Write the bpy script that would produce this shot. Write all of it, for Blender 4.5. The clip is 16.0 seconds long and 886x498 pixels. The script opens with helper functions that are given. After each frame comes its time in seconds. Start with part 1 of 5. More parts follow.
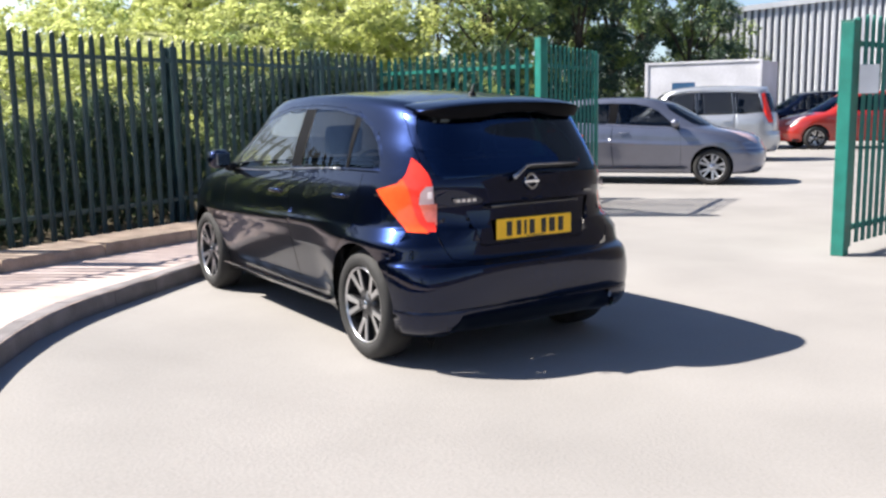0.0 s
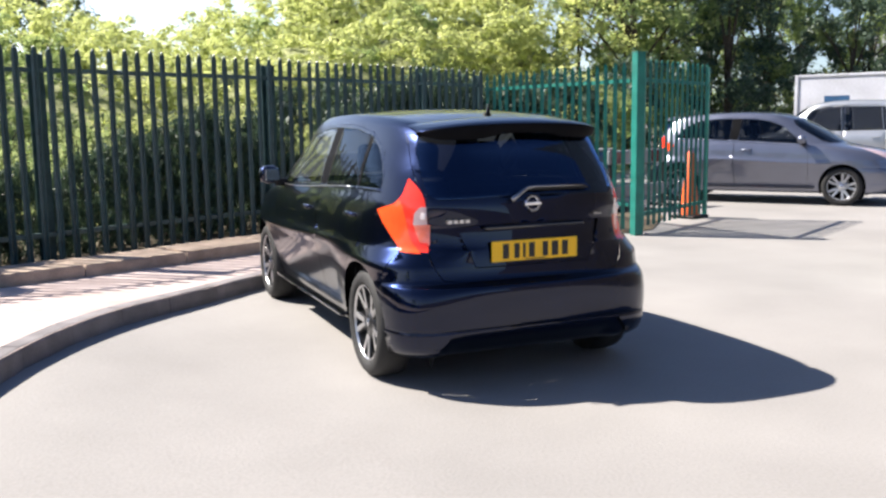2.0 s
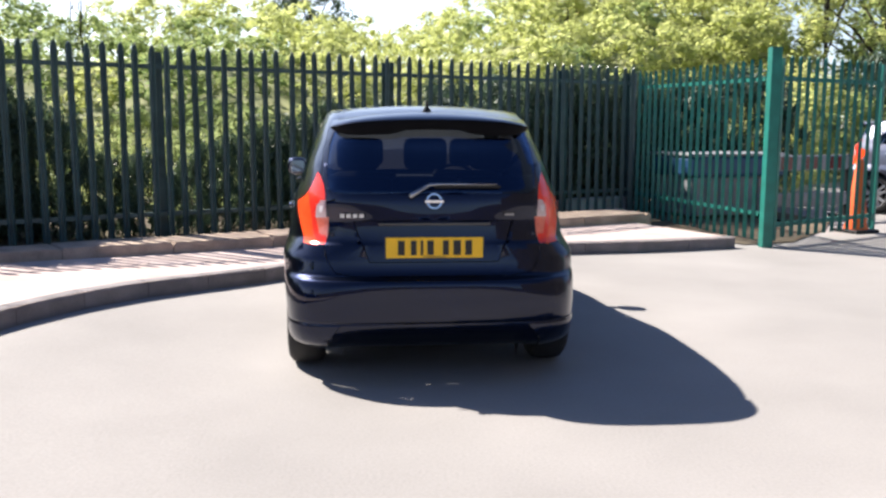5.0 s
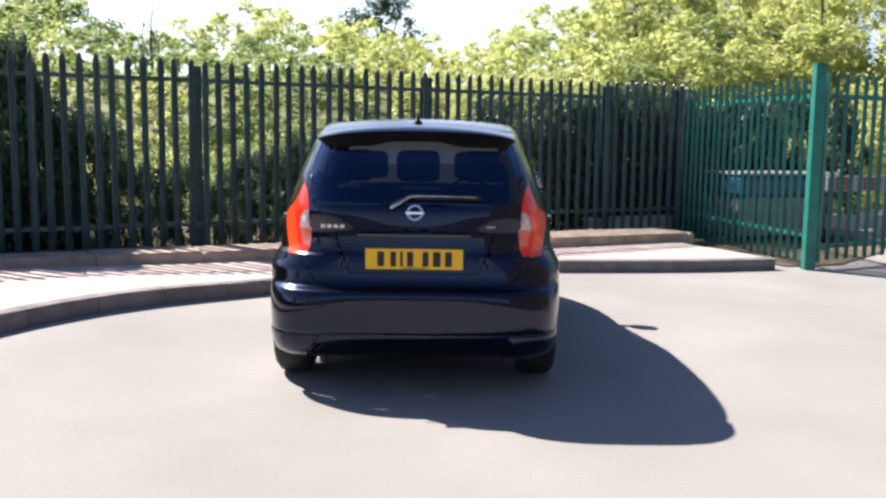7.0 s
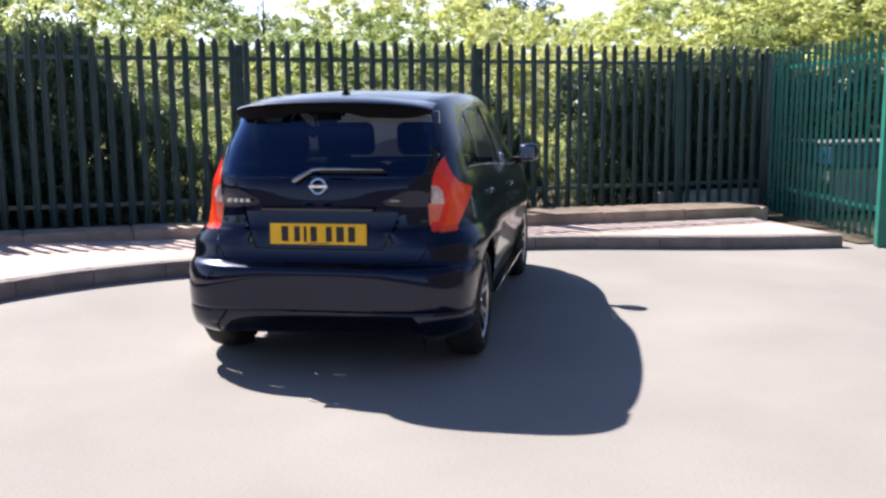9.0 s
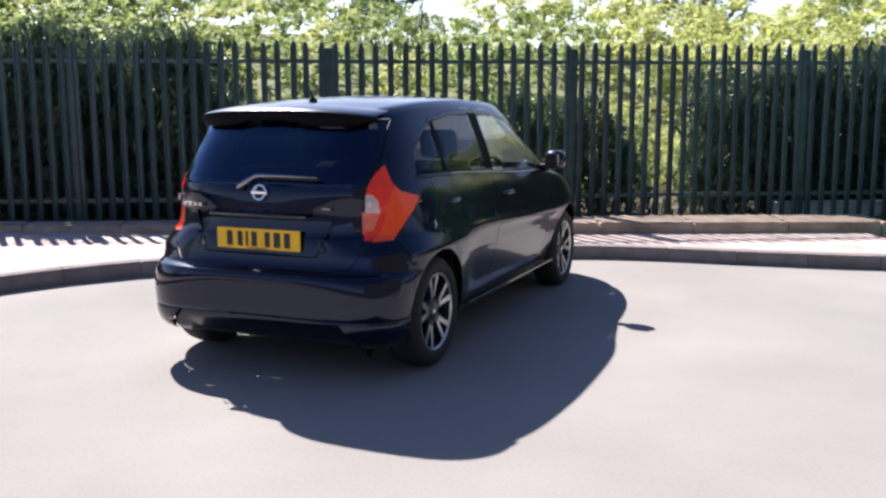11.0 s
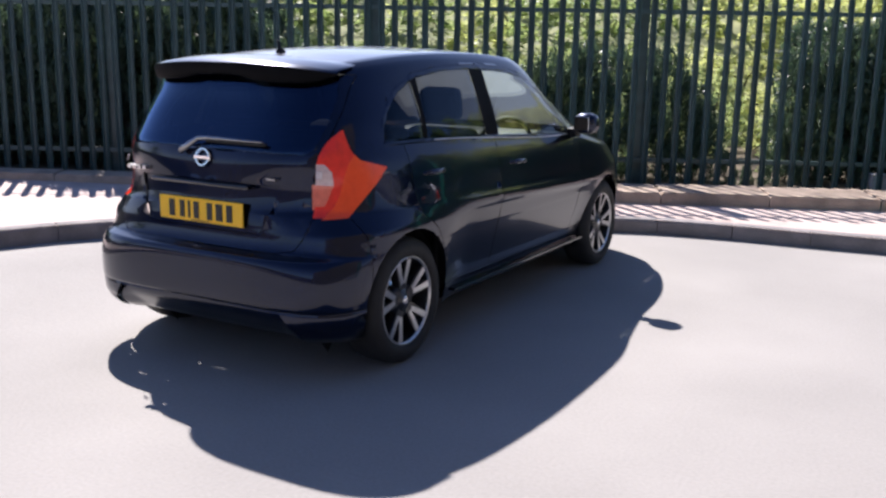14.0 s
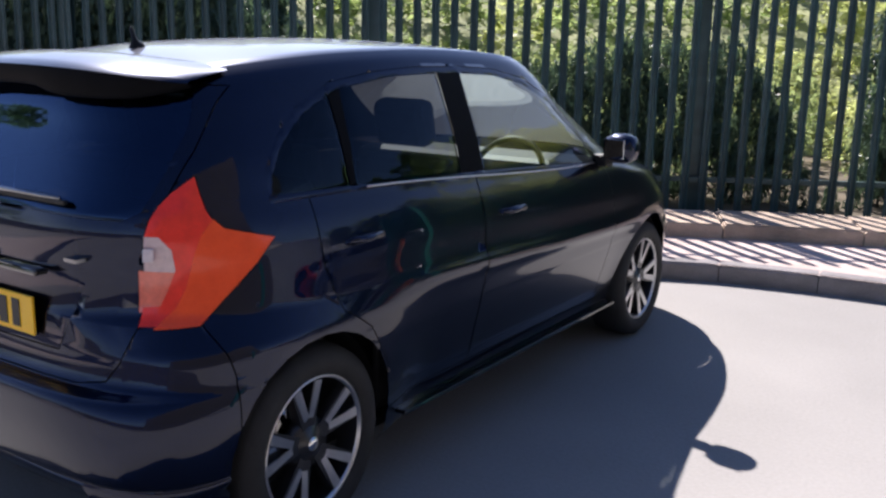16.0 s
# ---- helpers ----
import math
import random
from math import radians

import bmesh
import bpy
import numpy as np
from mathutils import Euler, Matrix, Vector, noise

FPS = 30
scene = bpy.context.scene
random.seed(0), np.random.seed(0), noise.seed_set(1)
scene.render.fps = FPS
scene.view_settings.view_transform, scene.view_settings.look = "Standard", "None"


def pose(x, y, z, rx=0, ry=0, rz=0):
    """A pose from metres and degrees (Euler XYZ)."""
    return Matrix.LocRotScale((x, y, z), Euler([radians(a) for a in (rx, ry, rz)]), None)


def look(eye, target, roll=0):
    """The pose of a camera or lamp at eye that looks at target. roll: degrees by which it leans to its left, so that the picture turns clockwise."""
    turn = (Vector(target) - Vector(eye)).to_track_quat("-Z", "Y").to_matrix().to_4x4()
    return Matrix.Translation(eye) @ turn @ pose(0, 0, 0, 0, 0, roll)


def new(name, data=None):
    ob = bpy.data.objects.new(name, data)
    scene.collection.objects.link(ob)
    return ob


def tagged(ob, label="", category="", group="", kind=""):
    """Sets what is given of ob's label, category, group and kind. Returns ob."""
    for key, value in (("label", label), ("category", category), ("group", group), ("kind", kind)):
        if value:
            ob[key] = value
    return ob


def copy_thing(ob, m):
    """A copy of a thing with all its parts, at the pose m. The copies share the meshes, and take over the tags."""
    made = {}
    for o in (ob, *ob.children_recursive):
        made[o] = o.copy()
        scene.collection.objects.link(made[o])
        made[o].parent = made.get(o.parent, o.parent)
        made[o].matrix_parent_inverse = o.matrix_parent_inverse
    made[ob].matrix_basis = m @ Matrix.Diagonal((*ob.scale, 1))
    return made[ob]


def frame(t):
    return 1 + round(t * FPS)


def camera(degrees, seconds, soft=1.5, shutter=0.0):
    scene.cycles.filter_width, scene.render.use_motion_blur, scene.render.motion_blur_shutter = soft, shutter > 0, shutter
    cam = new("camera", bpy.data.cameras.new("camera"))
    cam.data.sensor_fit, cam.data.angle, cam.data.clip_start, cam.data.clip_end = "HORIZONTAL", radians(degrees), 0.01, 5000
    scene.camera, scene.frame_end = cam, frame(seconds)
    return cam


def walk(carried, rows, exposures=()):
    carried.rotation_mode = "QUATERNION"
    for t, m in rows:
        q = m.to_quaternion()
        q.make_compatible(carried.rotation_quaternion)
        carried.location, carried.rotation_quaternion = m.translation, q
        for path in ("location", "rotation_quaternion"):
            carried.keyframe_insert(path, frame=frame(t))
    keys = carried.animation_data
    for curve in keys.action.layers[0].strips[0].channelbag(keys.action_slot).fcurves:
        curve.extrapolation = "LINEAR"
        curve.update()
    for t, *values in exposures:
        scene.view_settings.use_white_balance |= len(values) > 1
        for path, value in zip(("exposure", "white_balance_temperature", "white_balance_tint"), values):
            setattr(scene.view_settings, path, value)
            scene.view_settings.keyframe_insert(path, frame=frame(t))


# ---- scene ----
cam = camera(51.7, 16.0, soft=2.6)
PATH = [
    (0, (-3.135, -5.869, 1.409), (-2.066, -4.207, 1.1), -1.0),
    (0.5, (-3.056, -5.897, 1.418), (-2.018, -4.215, 1.111), -1.9),
    (1, (-2.887, -5.933, 1.411), (-1.933, -4.2, 1.118), -2.6),
    (1.5, (-2.635, -6.029, 1.431), (-1.763, -4.257, 1.12), -3.1),
    (2, (-2.343, -6.261, 1.444), (-1.581, -4.433, 1.165), -0.8),
    (2.5, (-1.987, -6.358, 1.418), (-1.25, -4.522, 1.123), -1.5),
    (3, (-1.624, -6.445, 1.437), (-1.023, -4.563, 1.129), -1.2),
    (3.5, (-1.261, -6.614, 1.429), (-0.811, -4.687, 1.138), 1.1),
    (4, (-0.922, -6.666, 1.405), (-0.579, -4.718, 1.115), 1.4),
    (4.5, (-0.61, -6.723, 1.424), (-0.364, -4.759, 1.135), 0.5),
    (7, (0.128, -6.764, 1.398), (0.138, -4.779, 1.154), 0.8),
    (7.5, (0.408, -6.758, 1.39), (0.319, -4.778, 1.123), -0.4),
    (8, (0.765, -6.772, 1.405), (0.583, -4.802, 1.113), -0.3),
    (8.5, (1.099, -6.631, 1.367), (0.845, -4.669, 1.071), -0.3),
    (11, (2.788, -5.968, 1.429), (2.012, -4.15, 1.126), -0.1),
    (11.5, (2.954, -5.827, 1.448), (2.101, -4.044, 1.141), 0.5),
    (12, (3.061, -5.71, 1.467), (2.138, -3.964, 1.153), 1.2),
    (12.5, (3.166, -5.629, 1.461), (2.199, -3.914, 1.111), 1.0),
    (13, (3.24, -5.597, 1.464), (2.205, -3.924, 1.103), 0.1),
    (13.5, (3.185, -5.353, 1.454), (2.154, -3.682, 1.075), 0.9),
    (14, (3.07, -4.994, 1.465), (2.091, -3.299, 1.053), 1.0),
    (14.5, (3.007, -4.583, 1.492), (1.947, -2.934, 1.095), 1.3),
    (15, (2.826, -4.161, 1.49), (1.775, -2.503, 1.107), 1.4),
    (15.5, (2.651, -3.726, 1.506), (1.636, -2.051, 1.101), -0.1),
    (16, (2.52, -3.327, 1.491), (1.444, -1.697, 1.061), 1.2),
]
walk(cam, [(t, look(eye, target, roll)) for t, eye, target, roll in PATH],
     [(0, 1.28, 6750, 10), (4.5, 1.26, 6800, 12), (8.5, 1.17, 6800, 13), (11, 1.10, 6600, 15), (16, 1.14, 6450, 16)])

# ---- light ----
world = bpy.data.worlds.new("sky")
scene.world = world
world.use_nodes = True
wn = world.node_tree.nodes
sky = wn.new("ShaderNodeTexSky")
sky.sky_type = "NISHITA"
sky.sun_disc = False
SUN = Vector((-0.742, 0.617, 1.0)).normalized()
sky.sun_elevation = math.asin(SUN.z)
sky.sun_rotation = math.atan2(SUN.x, SUN.y)
sky.dust_density = 0.5
sky.ozone_density = 1.0
wn["Background"].inputs["Strength"].default_value = 0.050
deep = wn.new("ShaderNodeMix")
deep.data_type, deep.blend_type = "RGBA", "MULTIPLY"
deep.inputs[0].default_value = 1.0
deep.inputs[7].default_value = (0.72, 0.92, 1.24, 1)
world.node_tree.links.new(sky.outputs[0], deep.inputs[6])
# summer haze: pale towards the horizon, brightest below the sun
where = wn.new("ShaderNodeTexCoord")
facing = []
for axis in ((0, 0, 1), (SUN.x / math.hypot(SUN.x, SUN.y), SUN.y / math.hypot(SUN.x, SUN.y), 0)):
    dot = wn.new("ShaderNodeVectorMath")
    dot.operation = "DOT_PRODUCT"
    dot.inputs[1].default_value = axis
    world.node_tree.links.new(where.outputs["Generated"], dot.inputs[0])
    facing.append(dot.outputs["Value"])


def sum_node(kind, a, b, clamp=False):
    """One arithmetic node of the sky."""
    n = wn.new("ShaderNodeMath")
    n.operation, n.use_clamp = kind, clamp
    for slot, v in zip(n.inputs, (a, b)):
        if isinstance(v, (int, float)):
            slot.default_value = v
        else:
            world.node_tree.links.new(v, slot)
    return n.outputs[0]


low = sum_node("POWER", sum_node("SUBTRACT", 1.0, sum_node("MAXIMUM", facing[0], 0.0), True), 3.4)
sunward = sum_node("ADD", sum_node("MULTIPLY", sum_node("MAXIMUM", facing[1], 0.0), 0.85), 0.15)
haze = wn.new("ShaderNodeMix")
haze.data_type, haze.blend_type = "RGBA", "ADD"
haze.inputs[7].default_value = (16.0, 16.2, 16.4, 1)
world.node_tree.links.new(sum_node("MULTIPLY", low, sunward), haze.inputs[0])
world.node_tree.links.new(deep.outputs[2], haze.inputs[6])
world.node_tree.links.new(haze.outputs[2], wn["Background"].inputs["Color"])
lamp = bpy.data.lights.new("sun", "SUN")
lamp.energy, lamp.angle, lamp.color = 5.0, radians(0.55), (1.0, 0.965, 0.91)
sun_ob = new("sun", lamp)
sun_ob.matrix_world = look((0, 0, 30), Vector((0, 0, 30)) - SUN)


# ---- materials ----
def material(name, base, rough=0.6, metal=0.0, var=0.12, scale=8.0, fine=120.0, bump=0.0, coat=0.0, tint=None, spec=0.5, rand=0.0, coat_ior=1.5):
    """A principled material with two scales of variation in tone and fine relief; tint: the second colour of its patches."""
    m = bpy.data.materials.new(name)
    m.use_nodes = True
    nt = m.node_tree
    b = nt.nodes["Principled BSDF"]
    b.inputs["Roughness"].default_value = rough
    b.inputs["Metallic"].default_value = metal
    b.inputs["Specular IOR Level"].default_value = spec
    b.inputs["Coat Weight"].default_value = coat
    b.inputs["Coat Roughness"].default_value = 0.03
    b.inputs["Coat IOR"].default_value = coat_ior
    tc = nt.nodes.new("ShaderNodeTexCoord")
    n1 = nt.nodes.new("ShaderNodeTexNoise")
    n1.inputs["Scale"].default_value = scale
    n1.inputs["Detail"].default_value = 6
    n2 = nt.nodes.new("ShaderNodeTexNoise")
    n2.inputs["Scale"].default_value = fine
    n2.inputs["Detail"].default_value = 3
    for n in (n1, n2):
        nt.links.new(tc.outputs["Object"], n.inputs["Vector"])
    add = nt.nodes.new("ShaderNodeMath")
    add.operation = "MULTIPLY_ADD"
    nt.links.new(n2.outputs[0], add.inputs[0])
    add.inputs[1].default_value = 0.5
    nt.links.new(n1.outputs[0], add.inputs[2])
    ramp = nt.nodes.new("ShaderNodeValToRGB")
    e = ramp.color_ramp.elements
    e[0].position, e[1].position = 0.5, 1.0
    t2 = tint or tuple(min(1, c * (1 + 2 * var)) for c in base)
    e[0].color = (*[c * (1 - var) for c in base], 1)
    e[1].color = (*t2, 1)
    nt.links.new(add.outputs[0], ramp.inputs[0])
    out = ramp.outputs[0]
    if rand:
        oi = nt.nodes.new("ShaderNodeObjectInfo")
        hsv = nt.nodes.new("ShaderNodeHueSaturation")
        mr = nt.nodes.new("ShaderNodeMapRange")
        mr.inputs["To Min"].default_value, mr.inputs["To Max"].default_value = 1 - rand, 1 + rand
        nt.links.new(oi.outputs["Random"], mr.inputs["Value"])
        nt.links.new(mr.outputs[0], hsv.inputs["Value"])
        nt.links.new(out, hsv.inputs["Color"])
        out = hsv.outputs[0]
    nt.links.new(out, b.inputs["Base Color"])
    if bump:
        bp = nt.nodes.new("ShaderNodeBump")
        bp.inputs["Strength"].default_value = bump
        bp.inputs["Distance"].default_value = 0.01
        nt.links.new(n2.outputs[0], bp.inputs["Height"])
        nt.links.new(bp.outputs[0], b.inputs["Normal"])
    return m


def glass(name, tint, gloss=1.0, dust=0.0, mirror=(1.0, 1.0, 1.0)):
    """Thin car glass: tinted see-through with a Fresnel reflection; mirror: the colour put into that reflection."""
    m = bpy.data.materials.new(name)
    m.use_nodes = True
    nt = m.node_tree
    nt.nodes.remove(nt.nodes["Principled BSDF"])
    out = nt.nodes["Material Output"]
    tr = nt.nodes.new("ShaderNodeBsdfTransparent")
    tr.inputs[0].default_value = (*tint, 1)
    gl = nt.nodes.new("ShaderNodeBsdfGlossy")
    gl.inputs["Roughness"].default_value = 0.02
    gl.inputs["Color"].default_value = (*mirror, 1)
    fr = nt.nodes.new("ShaderNodeFresnel")
    fr.inputs["IOR"].default_value = 1.55
    mul = nt.nodes.new("ShaderNodeMath")
    mul.operation = "MULTIPLY"
    mul.inputs[1].default_value = gloss
    mix = nt.nodes.new("ShaderNodeMixShader")
    nt.links.new(fr.outputs[0], mul.inputs[0])
    nt.links.new(mul.outputs[0], mix.inputs[0])
    nt.links.new(tr.outputs[0], mix.inputs[1])
    nt.links.new(gl.outputs[0], mix.inputs[2])
    if dust:
        film = nt.nodes.new("ShaderNodeBsdfTranslucent")
        film.inputs[0].default_value = (0.8, 0.8, 0.78, 1)
        both = nt.nodes.new("ShaderNodeMixShader")
        both.inputs[0].default_value = dust
        nt.links.new(mix.outputs[0], both.inputs[1])
        nt.links.new(film.outputs[0], both.inputs[2])
        mix = both
    nt.links.new(mix.outputs[0], out.inputs["Surface"])
    return m


def foliage(name, base, light, translucent=0.45):
    """Leaves: two greens that vary leaf by leaf, and light that comes through them."""
    m = bpy.data.materials.new(name)
    m.use_nodes = True
    nt = m.node_tree
    nt.nodes.remove(nt.nodes["Principled BSDF"])
    geo = nt.nodes.new("ShaderNodeNewGeometry")
    ramp = nt.nodes.new("ShaderNodeValToRGB")
    e = ramp.color_ramp.elements
    e[0].color, e[1].color = (*base, 1), (*light, 1)
    nt.links.new(geo.outputs["Random Per Island"], ramp.inputs[0])
    d = nt.nodes.new("ShaderNodeBsdfPrincipled")
    d.inputs["Roughness"].default_value = 0.45
    d.inputs["Specular IOR Level"].default_value = 0.35
    t = nt.nodes.new("ShaderNodeBsdfTranslucent")
    bright = nt.nodes.new("ShaderNodeMix")
    bright.data_type, bright.blend_type = "RGBA", "MULTIPLY"
    bright.inputs[0].default_value = 1.0
    bright.inputs[7].default_value = (1.0, 1.0, 0.82, 1)
    nt.links.new(ramp.outputs[0], bright.inputs[6])
    nt.links.new(ramp.outputs[0], d.inputs["Base Color"])
    nt.links.new(bright.outputs[2], t.inputs[0])
    mix = nt.nodes.new("ShaderNodeMixShader")
    mix.inputs[0].default_value = translucent
    nt.links.new(d.outputs[0], mix.inputs[1])
    nt.links.new(t.outputs[0], mix.inputs[2])
    nt.links.new(mix.outputs[0], nt.nodes["Material Output"].inputs["Surface"])
    return m


SHED_WALL = material("dull brown sheet wall", (0.07, 0.06, 0.055), 0.8, var=0.15, scale=0.6, fine=12)
TARMAC = material("worn tarmac", (0.262, 0.246, 0.234), 0.9, var=0.1, scale=0.7, fine=60, bump=0.25)
EARTH = material("dry earth", (0.09, 0.07, 0.045), 0.95, var=0.4, scale=2.0, fine=30, bump=0.6)
PAVING = material("pale pink paving", (0.46, 0.350, 0.315), 0.9, var=0.22, scale=3.0, fine=45, bump=0.3, tint=(0.57, 0.465, 0.430), rand=0.08)
KERB = material("concrete kerb", (0.188, 0.170, 0.172), 0.9, var=0.2, scale=5, fine=90, bump=0.3, rand=0.06)
# pale tone for the sunlit strip below the fence rail
STRIP_PALE = material("pale sunlit strip", (0.55, 0.53, 0.52), 0.9, var=0.15, scale=5, fine=90, bump=0.3)
PLINTH = material("buff concrete edging", (0.36, 0.275, 0.215), 0.9, var=0.25, scale=4, fine=80, bump=0.4, rand=0.08)
FENCE_DARK = material("dark green coated steel", (0.034, 0.070, 0.072), 0.42, var=0.25, scale=6, fine=150, bump=0.05, rand=0.15)
FENCE_GREEN = material("teal green coated steel", (0.011, 0.145, 0.115), 0.42, var=0.2, scale=6, fine=150, bump=0.05, rand=0.1)
PAINT_BLACK = material("blue black metallic car paint", (0.0016, 0.0054, 0.025), 0.28, 1.0, var=0.1, scale=3, fine=900, coat=0.68, coat_ior=1.58, spec=0.1)
PAINT_GREY = material("grey metallic car paint", (0.18, 0.19, 0.24), 0.32, 0.7, var=0.05, scale=3, fine=900, coat=1.0)
PAINT_SILVER = material("silver metallic car paint", (0.45, 0.46, 0.48), 0.35, 0.6, var=0.05, scale=3, fine=900, coat=0.8)
PAINT_RED = material("red car paint", (0.34, 0.020, 0.012), 0.3, 0.0, var=0.05, scale=3, fine=900, coat=1.0)
PLASTIC = material("black plastic", (0.013, 0.013, 0.014), 0.5, var=0.2, scale=10, fine=300, bump=0.05, spec=0.25)
TRIM_BLACK = material("matt black trim", (0.004, 0.004, 0.005), 0.6, var=0.2, scale=10, fine=300, spec=0.06)
GLOSS_BLACK = material("gloss black trim", (0.004, 0.004, 0.005), 0.08, var=0.1, coat=1.0)
DASH = material("grey dashboard plastic", (0.085, 0.085, 0.088), 0.6, var=0.2, scale=15, fine=300, bump=0.1)
CABIN = material("dark cabin cloth", (0.018, 0.018, 0.02), 0.9, var=0.25, scale=20, fine=400, bump=0.2)
RUBBER = material("tyre rubber", (0.015, 0.0145, 0.0145), 0.75, var=0.3, scale=12, fine=200, bump=0.2)
ALLOY = material("machined alloy", (0.62, 0.62, 0.63), 0.28, 1.0, var=0.08, scale=20, fine=400)
ALLOY_DARK = material("dark painted alloy", (0.012, 0.012, 0.014), 0.35, 0.0, var=0.2, scale=20, coat=0.5)
SATIN = material("satin dark metal", (0.30, 0.30, 0.31), 0.25, 1.0, var=0.1, scale=20)
CHROME = material("chrome", (0.75, 0.76, 0.78), 0.12, 1.0, var=0.03)
LAMP_RED = material("red lamp lens", (0.85, 0.040, 0.024), 0.16, var=0.08, scale=30, fine=160, coat=0.35, spec=0.3)
LAMP_ORANGE = material("orange red lamp lens", (0.98, 0.085, 0.020), 0.16, var=0.08, scale=30, fine=160, coat=0.35, spec=0.3)
LAMP_PINK = material("pinkish red lamp lens", (0.78, 0.17, 0.11), 0.15, var=0.08, scale=60, fine=300, coat=0.8)
LAMP_CLEAR = material("clear lamp lens", (0.58, 0.42, 0.42), 0.15, var=0.10, scale=60, fine=300, coat=1.0)
LAMP_DARK = material("dark red reflector", (0.10, 0.008, 0.008), 0.25, var=0.1, scale=40, coat=0.5)
REFLECTOR = material("pale reflector", (0.70, 0.60, 0.58), 0.2, var=0.1, scale=60, fine=300, coat=1.0)
PLATE = material("yellow reflective plate", (0.92, 0.52, 0.012), 0.4, var=0.04, scale=10)
INK = material("black lettering", (0.01, 0.01, 0.012), 0.5, var=0.1)
WHITE = material("white plastic", (0.75, 0.75, 0.74), 0.5, var=0.08, scale=5)
# pale plastic with the shade behind the fence put into its colour
CRATE = material("shade-dimmed pale plastic", (0.24, 0.25, 0.26), 0.6, var=0.2, scale=5)
BLUE = material("blue plastic", (0.015, 0.065, 0.15), 0.45, var=0.15, scale=5)
ORANGE = material("orange cone plastic", (0.75, 0.12, 0.02), 0.5, var=0.12, scale=8)
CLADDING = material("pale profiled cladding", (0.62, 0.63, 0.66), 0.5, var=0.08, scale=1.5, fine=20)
# same sheet as the ribs, darkened for the shade between them
CLAD_SHADE = material("shaded cladding recess", (0.13, 0.14, 0.16), 0.6, var=0.1, scale=1.5)
BOX_GREY = material("pale grey box panel", (0.48, 0.48, 0.52), 0.5, var=0.12, scale=1.2, fine=15)
SCRUB = material("dry grass and low scrub", (0.15, 0.18, 0.075), 0.9, var=0.3, scale=1.4, fine=25, bump=1.0, tint=(0.32, 0.33, 0.15))
BARK = material("bark", (0.055, 0.042, 0.03), 0.95, var=0.4, scale=9, fine=60, bump=0.8)
# the shade behind the fence is worked into these darker greens
LEAF_DARK = foliage("shade-dark hedge leaves", (0.042, 0.074, 0.052), (0.112, 0.170, 0.108), 0.36)
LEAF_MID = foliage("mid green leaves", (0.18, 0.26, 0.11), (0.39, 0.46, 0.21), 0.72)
# paler than real leaves: full sunlight is worked into the colour
LEAF_LIGHT = foliage("sun-pale yellow green leaves", (0.38, 0.43, 0.18), (0.66, 0.69, 0.34), 0.70)
LEAF_AIRY = foliage("backlit fresh leaves", (0.15, 0.20, 0.09), (0.36, 0.41, 0.21), 0.78)
# the blue of a reflected sky is put into these two panes' mirror colour
GLASS_DARK = glass("privacy glass with sky-blue reflection", (0.20, 0.21, 0.22), 0.6, 0.0, (0.6, 0.78, 1.0))
GLASS_REAR = glass("dark rear glass with sky-blue reflection", (0.11, 0.12, 0.14), 1.7, 0.0, (0.32, 0.52, 0.95))
GLASS_CLEAR = glass("clear car glass", (0.72, 0.80, 0.78), 1.0)
GLASS_SCREEN = glass("dusty windscreen glass", (0.62, 0.68, 0.66), 1.0, 0.06)
MIRROR = material("mirror glass", (0.55, 0.57, 0.60), 0.03, 1.0, var=0.01)


# ---- mesh helpers ----
def part(name, bm, mat, parent=None, label="", smooth=False):
    """Links a bmesh as one mesh object, under a thing or a part."""
    me = bpy.data.meshes.new(name)
    bm.to_mesh(me)
    bm.free()
    for m in (mat if isinstance(mat, (list, tuple)) else [mat]):
        me.materials.append(m)
    if smooth:
        me.polygons.foreach_set("use_smooth", [True] * len(me.polygons))
    ob = new(name, me)
    if parent:
        ob.parent = parent
    if label:
        ob["label"] = label
    return ob


def empty(name, m, label, category, group="", kind=""):
    ob = new(name)
    ob.matrix_world = m
    return tagged(ob, label, category, group, kind)


def box(bm, lo, hi, bevel=0.0, m=None):
    c = [(a + b) / 2 for a, b in zip(lo, hi)]
    sz = [b - a for a, b in zip(lo, hi)]
    mm = Matrix.Translation(c) @ Matrix.Diagonal((*sz, 1))
    r = bmesh.ops.create_cube(bm, size=1, matrix=(m @ mm) if m else mm)
    if bevel:
        vs = set(r["verts"])
        es = [e for e in bm.edges if e.verts[0] in vs and e.verts[1] in vs]
        bmesh.ops.bevel(bm, geom=es, offset=bevel, segments=2, affect="EDGES", profile=0.5)
    return bm


def boxed(lo, hi, bevel=0.0, m=None):
    return box(bmesh.new(), lo, hi, bevel, m)


def lathe(bm, prof, n=32, m=None):
    """Spins a profile of (radius, height) about the local z axis."""
    rings = []
    for r, h in prof:
        ring = []
        for i in range(n):
            a = 2 * math.pi * i / n
            v = Vector((r * math.cos(a), r * math.sin(a), h))
            ring.append(bm.verts.new(m @ v if m else v))
        rings.append(ring)
    for a, b in zip(rings, rings[1:]):
        for i in range(n):
            j = (i + 1) % n
            bm.faces.new((a[i], a[j], b[j], b[i]))
    return bm


